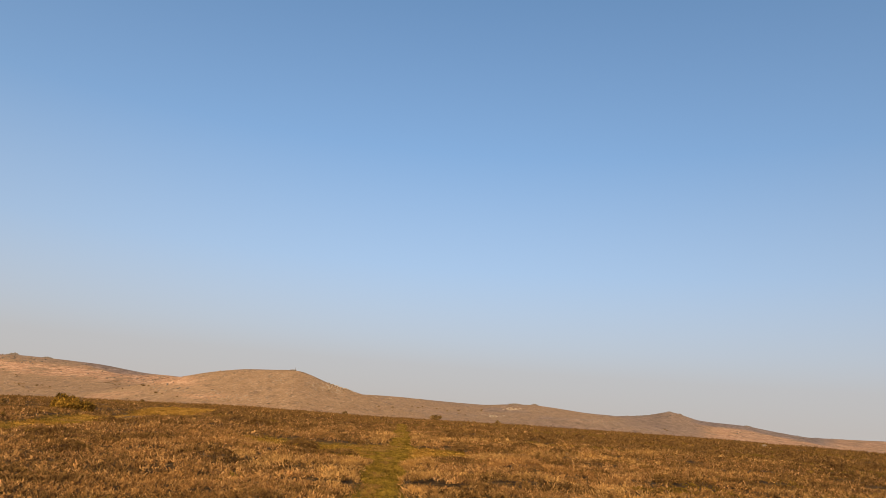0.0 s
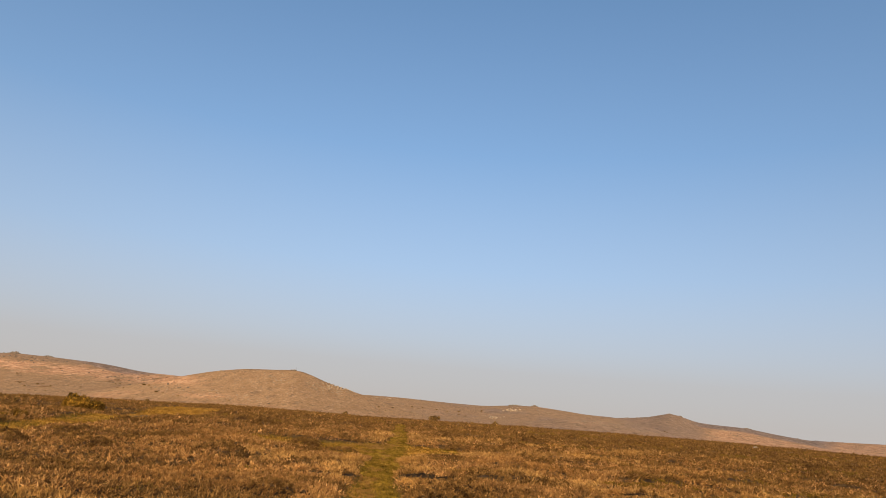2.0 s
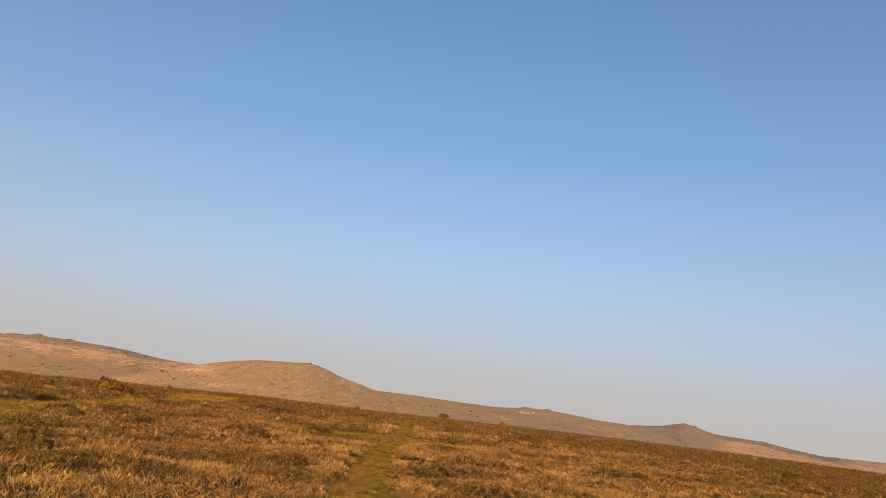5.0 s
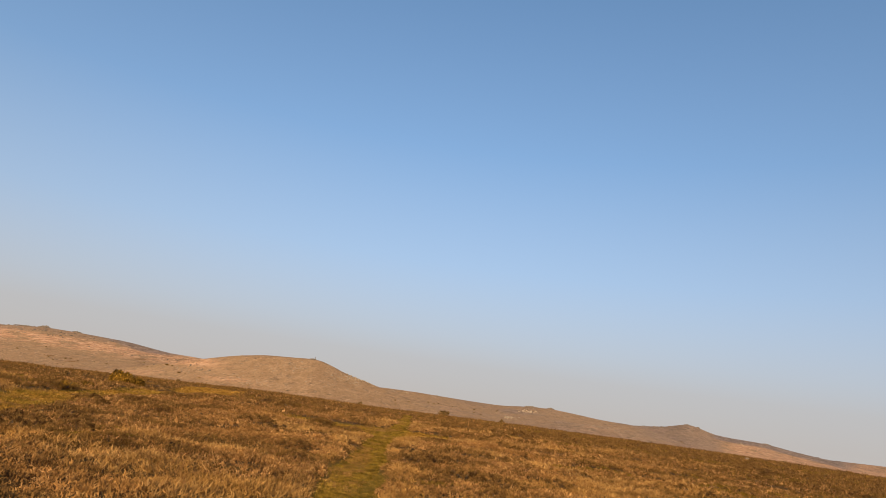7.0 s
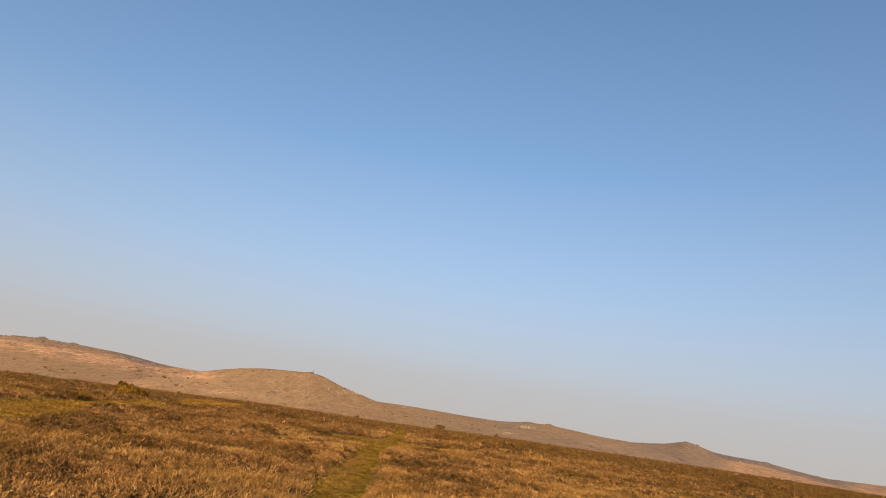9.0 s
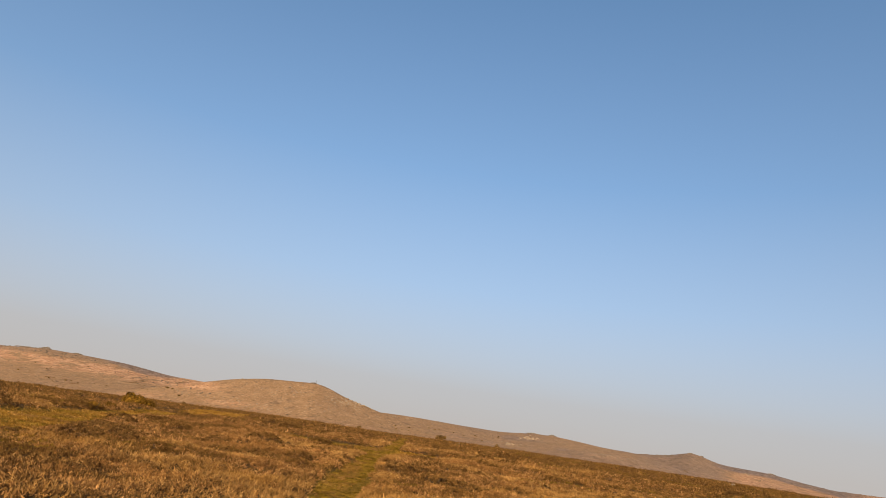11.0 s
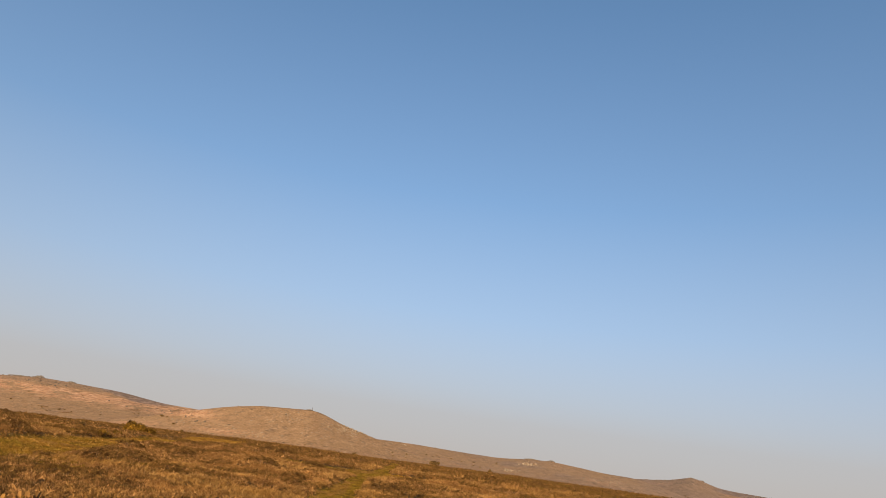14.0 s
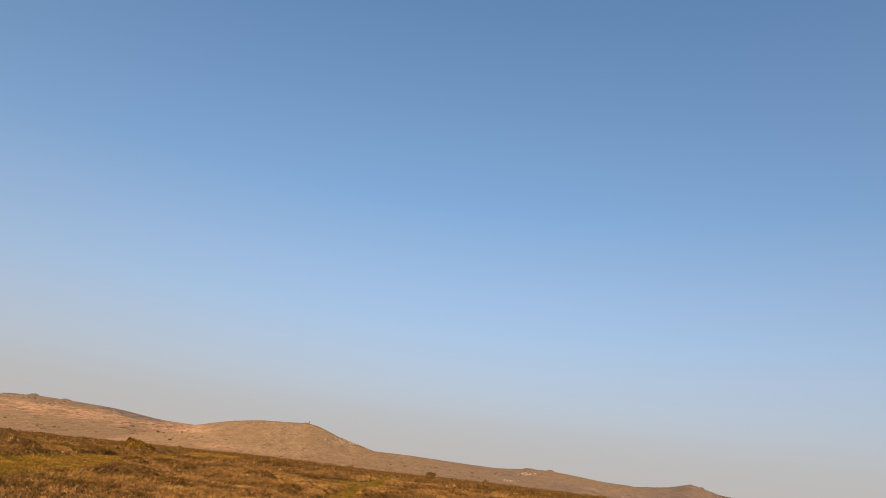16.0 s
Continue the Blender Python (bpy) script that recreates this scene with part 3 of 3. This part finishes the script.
    x = cart_track(y) + RNG.uniform(0.1, 1.8, len(y))
    keep = RNG.rand(len(x)) < in_rut(x, y)
    x, y = x[keep], y[keep]
    me = fast_mesh("rut_stalks", *blades(x, y, height(x, y), 0.09, 0.035, 1.0, 5, 0.06, 1), BARK)
    tagged(new("rut_stalks", me), "dark trodden stalks along the wheel ruts of the track", "moor plants", kind="stuff")


plant_turf()


# ---- single plants ----
def part(name, me, material, parent, label=""):
    ob = new(name, me)
    if not me.materials:
        me.materials.append(material)
    ob.parent = parent
    return tagged(ob, label)


def stems(name, count, reach, tall, thick, material, rng):
    """Crooked tapering stems that fan out from one root."""
    bm = bmesh.new()
    for _ in range(count):
        turn, out = rng.uniform(0, 6.283), reach * rng.uniform(0.35, 0.95)
        points = [Vector((math.cos(turn) * out * t + rng.uniform(-1, 1) * 0.05 * reach, math.sin(turn) * out * t + rng.uniform(-1, 1) * 0.05 * reach, tall * rng.uniform(0.75, 0.95) * t ** 0.8)) for t in (0, 0.33, 0.66, 1)]
        points[0].z = -0.1 * tall
        rings = []
        for n, p in enumerate(points):
            rad = thick * (1 - 0.8 * n / 3)
            rings.append([bm.verts.new(p + Vector((math.cos(k * 1.2566) * rad, math.sin(k * 1.2566) * rad, 0))) for k in range(5)])
        for lower, upper in zip(rings, rings[1:]):
            for k in range(5):
                bm.faces.new((lower[k], lower[(k + 1) % 5], upper[(k + 1) % 5], upper[k]))
    me = bpy.data.meshes.new(name)
    bm.to_mesh(me)
    bm.free()
    me.materials.append(material)
    return me


def crown(name, count, wide, tall, leaf, material, seed, lobes=5, low=-0.05, skin=False):
    """Many small leaves gathered in uneven lobes, with gaps between them."""
    rng = np.random.RandomState(seed)
    centre = np.stack([rng.uniform(-0.62, 0.62, lobes) * wide / 2, rng.uniform(-0.62, 0.62, lobes) * wide / 2, rng.uniform(0.1, 0.55, lobes) * tall], -1)
    size = rng.uniform(0.32, 0.72, lobes)
    which = rng.randint(0, lobes, count)
    way = rng.normal(size=(count, 3))
    way /= np.linalg.norm(way, axis=1)[:, None]
    deep = (0.92 + 0.12 * rng.rand(count)) if skin else rng.rand(count) ** 0.4
    p = centre[which] + way * (deep * size[which])[:, None] * [wide * 0.34, wide * 0.34, tall * 0.5]
    if skin:
        keep = (way[:, 2] > -0.1) & (rng.rand(count) < 0.3 + 0.7 * (np.sin(p[:, 0] * 5) * np.cos(p[:, 1] * 4) > -0.2))
        p, way = p[keep], way[keep]
    p = p[(p[:, 2] > low * tall)]
    n = len(p)
    along_leaf = rng.normal(size=(n, 3)) + [0, 0, 0.6]
    along_leaf /= np.linalg.norm(along_leaf, axis=1)[:, None]
    across = np.cross(along_leaf, rng.normal(size=(n, 3)))
    across /= np.linalg.norm(across, axis=1)[:, None] + 1e-9
    length = leaf * (0.6 + 0.8 * rng.rand(n))[:, None]
    verts = np.stack([p - across * length * 0.3, p + across * length * 0.3, p + along_leaf * length], 1).reshape(-1, 3)
    return fast_mesh(name, verts, np.arange(n * 3), np.full(n, 3), material)


def rooted(name, x, y, sink=0.03):
    e = new(name)
    e.location = (x, y, float(height(x, y)) - sink)
    e.empty_display_size = 0.2
    return e


def gorse_bush(x, y, wide, tall, seed, label, turn=0.0, group=""):
    rng = random.Random(seed)
    e = tagged(rooted("gorse_bush", x, y), label, "bush", group)
    e.rotation_euler = (0, 0, turn)
    part("branchwork", stems("branchwork", 14, wide * 0.4, tall * 0.8, 0.03, BARK, rng), BARK, e)
    part("foliage", crown("foliage", int(9000), wide, tall, 0.07 * tall, GORSE_LEAF, seed, 7), GORSE_LEAF, e)
    part("blossom", crown("blossom", int(1100), wide, tall * 1.0, 0.055 * tall, GORSE_FLOWER, seed, 7, 0.3, True), GORSE_FLOWER, e, "yellow gorse flowers")
    return e


def shrub(x, y, wide, tall, seed, label, leaf=0.16, name="thorn_shrub", group="", count=1500, sink=0.05, leaves=None):
    rng = random.Random(seed)
    e = tagged(rooted(name, x, y, sink), label, "shrub", group)
    part("branchwork", stems("branchwork", 6, wide * 0.3, tall * 0.75, 0.03 * tall, BARK, rng), BARK, e)
    part("foliage", crown("foliage", count, wide, tall, leaf * tall, leaves or SHRUB_LEAF, seed, 4), leaves or SHRUB_LEAF, e)
    return e


def at_bearing(bearing, distance):
    return distance * math.sin(radians(bearing)), distance * math.cos(radians(bearing))


gorse_bush(-22.8, 39.3, 2.8, 1.65, 3, "spreading gorse bush with yellow blossom beside the grass track")


gorse_bush(-23.35, 39.0, 1.4, 1.75, 5, "upright brown gorse bush with a few flowers beside the grass track")

# dark green shrubs along the far side of the cart track: place, width, height
for n, (x, y, w, h) in enumerate(((-13.6, 17.9, 0.9, 0.5), (-14.1, 18.5, 0.8, 0.42), (-14.9, 21.3, 0.8, 0.4))):
    shrub(x, y, w, h, 60 + n, "low dark green gorse shrub beside the grass track", 0.1, "heath_shrub", "green shrubs beside the cart track", 1500, 0.05, GORSE_LEAF)


def heather_clump(seed):
    rng = random.Random(seed)
    e = tagged(new("heather_clump"), "low rounded clump of dark brown heather on the moor", "heather", "heather clumps beside the paths")
    part("branchwork", stems("branchwork", 9, 0.4, 0.3, 0.008, BARK, rng), BARK, e)
    part("foliage", sprig_mesh("foliage", [dome(seed)], DARK_HEATHER), DARK_HEATHER, e)
    return e


def dome(seed, wide=0.55, tall=0.38):
    rng = np.random.RandomState(seed)
    turn, out = rng.uniform(0, 6.283, 70), np.sqrt(rng.rand(70))
    x, y, z = out * np.cos(turn) * wide, out * np.sin(turn) * wide, tall * np.sqrt(np.clip(1 - 0.9 * out ** 2, 0, 1)) * (0.75 + 0.3 * rng.rand(70))
    return plumes(x, y, z - 0.07, (-out * np.cos(turn) * 0.9, -out * np.sin(turn) * 0.9), 0.032, 0.015, 24, 0.045, 0.7, 0.4, 0.06)


def plant_clumps():
    kinds = [heather_clump(300 + n) for n in range(5)]
    spots = [(0.5, 22.6), (0.9, 22.8), (1.2, 23.0), (-3.0, 18.3), (-3.5, 18.5), (-4.1, 18.9), (0.1, 10.1), (0.5, 10.4), (1.2, 7.5), (2.9, 18.3), (-6.0, 6.4), (-4.3, 18.9), (-6.9, 6.1),
             (-13.7, 16.9), (-12.9, 11.0), (-14.4, 15.9), (-10.0, 13.4), (-7.6, 4.9), (-6.1, 7.3), (-10.4, 16.8), (-12.0, 23.0), (-13.9, 18.6), (0.0, 9.2), (0.5, 11.1), (-4.5, 20.2), (-1.9, 6.6)]
    rng = random.Random(77)
    while len(spots) < 123:
        x, y = scatter(12, 62, 1, 38.0)
        x, y = float(x[0]), float(y[0])
        if turf_cover(x, y) > 0.02 or abs(x - float(footpath(y))) < 1.3 or rng.random() < 0.6 * float(straw_share(x, y)):
            continue
        spots.append((x, y))
    for n, (x, y) in enumerate(spots):
        turn, grow = rng.uniform(0, 360), rng.uniform(0.65, 1.2)
        m = pose(x, y, float(height(x, y)) - 0.04, 0, 0, turn)
        ob = copy_thing(kinds[n % 5], m) if n >= 5 else kinds[n]
        if n < 5:
            ob.matrix_basis = m
        ob.scale = (grow, grow, grow * rng.uniform(0.7, 1.0))


plant_clumps()

# shrubs along the brow: bearing, distance, width, height
for n, (b, d, w, h) in enumerate([(-1.5, 84, 1.9, 1.25), (3.8, 84, 1.2, 1.05), (1.7, 88, 0.8, 0.6), (0.8, 90, 0.6, 0.5), (-9.4, 96, 1.0, 1.1), (-8.9, 97, 0.7, 0.5), (-11.7, 98, 0.9, 0.55), (-12.9, 99, 0.7, 0.5), (-16.2, 92, 1.2, 0.5),
                                  (22.6, 80, 0.8, 0.55), (23.2, 80, 0.9, 0.6), (24.2, 74, 1.2, 0.5), (26.9, 78, 0.8, 0.55), (27.5, 78, 0.9, 0.55), (29.6, 70, 0.8, 0.4), (31.0, 56, 0.8, 0.35), (9.9, 90, 1.8, 0.45), (10.8, 92, 1.1, 0.4), (-25.4, 70, 1.1, 0.5), (-19.6, 84, 1.2, 0.5), (-34.5, 52, 1.0, 0.5)]):
    shrub(*at_bearing(b, d), w, h, 40 + n, "small brown gorse shrub standing above the heather", 0.1, "heath_shrub", "shrubs along the brow of the moor")


# low bushes that break the line of the brow
brow = random.Random(91)
for n in range(34):
    shrub(*at_bearing(brow.uniform(-36, 30), brow.uniform(66, 100)), brow.uniform(0.6, 1.3), brow.uniform(0.3, 0.5), 80 + n, "low dark heather bush on the brow of the moor", 0.14, "heath_shrub", "shrubs along the brow of the moor", 500)


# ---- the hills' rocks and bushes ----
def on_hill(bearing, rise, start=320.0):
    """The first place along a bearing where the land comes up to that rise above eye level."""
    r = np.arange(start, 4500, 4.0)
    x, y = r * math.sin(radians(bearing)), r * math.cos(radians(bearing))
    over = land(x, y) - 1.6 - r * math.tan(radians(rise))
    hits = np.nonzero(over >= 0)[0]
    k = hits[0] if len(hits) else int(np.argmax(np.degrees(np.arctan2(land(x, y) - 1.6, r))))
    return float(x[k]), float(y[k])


def boulder_mesh(name, size, rng, material, flat=0.75):
    """A weathered block: a cube with its corners and edges knocked about."""
    bm = bmesh.new()
    bmesh.ops.create_icosphere(bm, subdivisions=2, radius=1.0)
    off = Vector((rng.uniform(0, 50), rng.uniform(0, 50), rng.uniform(0, 50)))
    for v in bm.verts:
        p = v.co.normalized()
        box = p / max(abs(p.x), abs(p.y), abs(p.z))
        q = p.lerp(box, 0.55) * (1 + 0.28 * noise.noise(p * 1.4 + off) + 0.10 * noise.noise(p * 4 + off))
        v.co = Vector((q.x * size * rng.uniform(0.97, 1.03), q.y * size * 0.85, q.z * size * flat))
    me = bpy.data.meshes.new(name)
    bm.to_mesh(me)
    bm.free()
    me.materials.append(material)
    return me


def tor(bearing, rise, wide, tall, seed, label, peak=0.65):
    """A granite outcrop: jointed blocks shoulder to shoulder, rising to a peak at that share of the width."""
    rng = random.Random(seed)
    x, y = on_hill(bearing, rise)
    e = tagged(new("rock_outcrop"), label, "rocks", "granite outcrops on the hilltops")
    e.location = (x, y, float(land(x, y)) - 0.3 * tall)
    e.rotation_euler = (0, 0, -radians(bearing))
    across = max(5, round(wide / (tall * 0.55)))
    for n in range(across):
        u = (n + 0.5) / across
        high = tall * (0.25 + 0.75 * (u / peak if u < peak else (1 - u) / (1 - peak)) ** 0.8) * rng.uniform(0.8, 1.15)
        for base, share in ((0.0, 0.62), (0.5, 0.45)):
            s = wide / across * rng.uniform(0.65, 0.9) * (1 - 0.3 * base)
            ob = part("slab", boulder_mesh("slab", s, rng, GRANITE, high * share / s), GRANITE, e)
            ob.location = ((u - 0.5) * wide + rng.uniform(-0.15, 0.15) * s, rng.uniform(-0.3, 0.3) * s, high * (base + share * 0.35))
            ob.rotation_euler = (rng.uniform(-0.08, 0.08), rng.uniform(-0.12, 0.12), rng.uniform(-0.4, 0.4))
    return e


tor(-34.65, 0.84, 26, 7.0, 1, "rugged grey granite tor on the crest of the high hill", 0.75)
tor(-35.9, 0.72, 40, 3.0, 2, "low grey granite slabs along the crest of the high hill", 0.8)
tor(-32.45, 0.8, 24, 5.0, 3, "small grey granite tor on the shoulder of the high hill", 0.5)
tor(-14.15, 1.55, 12, 1.6, 4, "low granite summit rocks on the rounded hill", 0.6)
tor(5.3, 0.18, 60, 3.6, 5, "long grey granite outcrop on the distant ridge", 0.35)
tor(6.75, 0.26, 24, 7, 6, "pointed grey granite tor at the end of the distant ridge", 0.5)
tor(17.7, 0.6, 28, 4.4, 7, "broad granite tor crowning the distant peak", 0.4)
tor(18.45, 0.5, 20, 4, 8, "granite shoulder below the top of the distant peak", 0.7)
tor(23.4, -0.05, 34, 4, 9, "small granite outcrop on the falling ridge", 0.4)


def summit_post():
    x, y = on_hill(-13.95, 1.58)
    e = tagged(new("summit_post"), "thin dark post on the summit rocks of the rounded hill", "post")
    e.location = (x, y, float(land(x, y)))
    bm = bmesh.new()
    bmesh.ops.create_cone(bm, cap_ends=True, segments=8, radius1=0.32, radius2=0.2, depth=5.4)
    bmesh.ops.translate(bm, verts=bm.verts, vec=(0, 0, 2.6))
    me = bpy.data.meshes.new("pole")
    bm.to_mesh(me)
    bm.free()
    part("pole", me, BARK, e)
    bm = bmesh.new()
    bmesh.ops.create_cone(bm, cap_ends=True, segments=9, radius1=1.2, radius2=0.45, depth=1.8)
    for v in bm.verts:
        v.co += Vector((noise.noise(v.co * 3), noise.noise(v.co * 3 + Vector((9, 0, 0))), 0)) * 0.4
    bmesh.ops.translate(bm, verts=bm.verts, vec=(0, 0, 1.0))
    me = bpy.data.meshes.new("stone_pile")
    bm.to_mesh(me)
    bm.free()
    part("stone_pile", me, GRANITE, e)


summit_post()


def loose_rocks(name, windows, material, label, seed):
    """Scattered boulders: windows of bearing and rise, with how many and how large."""
    rng = np.random.RandomState(seed)
    corners = np.array([[sx, sy, sz] for sx in (-1, 1) for sy in (-1, 1) for sz in (-1, 1)], float)
    sides = np.array([[0, 1, 3, 2], [4, 6, 7, 5], [0, 4, 5, 1], [2, 3, 7, 6], [0, 2, 6, 4], [1, 5, 7, 3]])
    verts, loops = [], []
    for b0, b1, e0, e1, count, size in windows:
        for _ in range(count):
            b, rise = rng.normal((b0 + b1) / 2, (b1 - b0) / 4), rng.normal((e0 + e1) / 2, (e1 - e0) / 4)
            x, y = on_hill(b, rise)
            s = size * (0.35 + 1.2 * rng.rand() ** 3)
            a = rng.uniform(0, 6.283)
            c = corners * (0.7 + 0.45 * rng.rand(8, 3)) * [s, s * 0.75, s * 0.6]
            c = np.stack([c[:, 0] * np.cos(a) - c[:, 1] * np.sin(a), c[:, 0] * np.sin(a) + c[:, 1] * np.cos(a), c[:, 2]], -1)
            loops.append((sides + 8 * len(verts)).ravel())
            verts.append(c + [x, y, float(land(x, y)) + 0.15 * s])
    loops = np.concatenate(loops)
    me = fast_mesh(name, np.concatenate(verts), loops, np.full(len(loops) // 4, 4), material)
    return tagged(new(name, me), label, "boulders", kind="stuff")


loose_rocks("boulder_scree", [
    (-12.4, -9.0, 0.0, 0.7, 230, 1.15), (-17.5, -13.0, 0.3, 1.0, 110, 0.85), (-22.0, -14.0, -0.5, 0.9, 90, 0.75), (-15, -9, -0.7, 0.2, 60, 0.8),
    (7.5, 15.5, -0.95, -0.2, 420, 0.9), (3.0, 9, -0.4, 0.12, 80, 1.3), (-24, -17, -1.35, -0.5, 80, 0.8), (-21, -15, -1.45, -0.95, 130, 0.7), (-7.5, -2, -0.3, 0.0, 40, 1.4),
    (2.6, 4.2, -1.15, -0.80, 30, 2.6), (4.2, 5.8, -0.40, -0.10, 34, 3.2), (-7.2, -6.7, -0.19, -0.13, 16, 2.0), (-5.95, -5.55, -0.2, -0.14, 16, 2.0), (21.0, 22.2, -0.42, -0.28, 26, 2.2), (-37, -35.5, 0.05, 0.45, 26, 1.5), (-25.5, -23.5, -1.0, -0.6, 34, 1.0)],
    PALE_GRANITE, "pale granite boulders strewn over the hillsides", 21)
loose_rocks("dark_scree", [
    (-37, -31, 0.2, 0.85, 110, 1.6), (-30, -22, -0.9, 0.2, 90, 1.3), (14.5, 19, -0.2, 0.4, 90, 2.2), (20, 30, -0.8, -0.2, 60, 2.0)],
    GRANITE, "weathered grey boulders on the upper slopes", 22)

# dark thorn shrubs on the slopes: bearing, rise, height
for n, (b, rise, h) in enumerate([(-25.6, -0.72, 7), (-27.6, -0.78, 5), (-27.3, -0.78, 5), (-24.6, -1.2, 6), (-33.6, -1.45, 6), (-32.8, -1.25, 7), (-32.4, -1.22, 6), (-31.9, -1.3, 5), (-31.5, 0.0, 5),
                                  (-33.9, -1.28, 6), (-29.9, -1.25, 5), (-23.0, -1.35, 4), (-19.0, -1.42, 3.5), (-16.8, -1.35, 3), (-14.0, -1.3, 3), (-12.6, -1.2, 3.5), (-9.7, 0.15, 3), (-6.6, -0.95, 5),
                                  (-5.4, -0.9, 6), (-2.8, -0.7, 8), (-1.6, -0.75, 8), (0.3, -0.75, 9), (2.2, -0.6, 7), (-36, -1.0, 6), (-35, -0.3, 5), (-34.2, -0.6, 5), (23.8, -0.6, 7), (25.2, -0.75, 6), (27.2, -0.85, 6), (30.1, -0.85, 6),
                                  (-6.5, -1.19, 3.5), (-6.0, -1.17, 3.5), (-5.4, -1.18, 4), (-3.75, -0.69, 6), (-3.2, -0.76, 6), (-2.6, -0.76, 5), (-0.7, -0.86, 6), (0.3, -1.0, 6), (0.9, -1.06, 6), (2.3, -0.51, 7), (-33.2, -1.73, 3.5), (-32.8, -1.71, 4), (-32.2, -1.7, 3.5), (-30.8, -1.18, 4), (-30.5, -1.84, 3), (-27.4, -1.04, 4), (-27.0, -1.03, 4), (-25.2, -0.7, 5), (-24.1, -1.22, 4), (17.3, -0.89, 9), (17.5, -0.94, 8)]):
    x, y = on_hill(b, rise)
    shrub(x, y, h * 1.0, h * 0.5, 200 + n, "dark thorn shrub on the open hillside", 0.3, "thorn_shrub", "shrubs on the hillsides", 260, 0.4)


# overgrown banks across the high hill: from and to, by bearing and rise
def hill_bank(b0, r0, b1, r1):
    e = tagged(new("hedge_bank"), "dark overgrown bank running across the open hillside", "bank", "old banks on the high hill")
    steps, bm, last = 9, bmesh.new(), None
    for k in range(steps + 1):
        t = k / steps
        x, y = on_hill(b0 + (b1 - b0) * t, r0 + (r1 - r0) * t + 0.012 * math.sin(7 * t + b0))
        if k == 0:
            ox, oy, oz = x, y, float(land(x, y))
            e.location = (ox, oy, oz)
        z, high = float(land(x, y)) - oz, 0.8 * (0.7 + 0.5 * noise.noise(Vector((x * 0.05, y * 0.05, 0))))
        side = Vector((math.sin(radians(b0)), math.cos(radians(b0)), 0)) * 1.3
        c = Vector((x - ox, y - oy, z))
        ring = [bm.verts.new(p) for p in (c - side - Vector((0, 0, 0.8)), c - side * 0.5 + Vector((0, 0, high * 0.8)), c + side * 0.3 + Vector((0, 0, high)), c + side + Vector((0, 0, 0.2)))]
        if last:
            for a in range(3):
                bm.faces.new((last[a], last[a + 1], ring[a + 1], ring[a]))
        last = ring
    me = bpy.data.meshes.new("bank")
    bm.to_mesh(me)
    bm.free()
    part("bank", me, HEATHER, e)


for ends in ((-28.4, -0.72, -27.2, -0.48), (-28.1, -0.58, -27.35, -0.40), (-34.15, -0.74, -33.9, -0.37), (-34.2, -1.18, -33.5, -1.17), (-32.8, -1.46, -31.8, -1.36), (-26.1, -0.18, -25.3, 0.08), (-24.9, -0.19, -23.8, 0.08)):
    hill_bank(*ends)

# pale stones lying in the heather: place and size
for n, (x, y, size) in enumerate(((-7.1, 61.3, 0.42), (-6.3, 62.0, 0.28), (0.7, 64.0, 0.36), (29.0, 64.6, 0.4), (30.2, 66.0, 0.5), (-19.3, 24.2, 0.2), (-16.9, 20.8, 0.18), (33.5, 66.5, 0.35))):
    rng = random.Random(500 + n)
    ob = tagged(new("granite_boulder", boulder_mesh("granite_boulder", size * 0.42, rng, MOOR_STONE)), "tan granite boulder half sunk in the heather", "boulder", "stones on the moor")
    ob.location = (x, y, float(height(x, y)) + size * 0.12)
    ob.rotation_euler = (rng.uniform(-0.2, 0.2), rng.uniform(-0.2, 0.2), rng.uniform(0, 6))
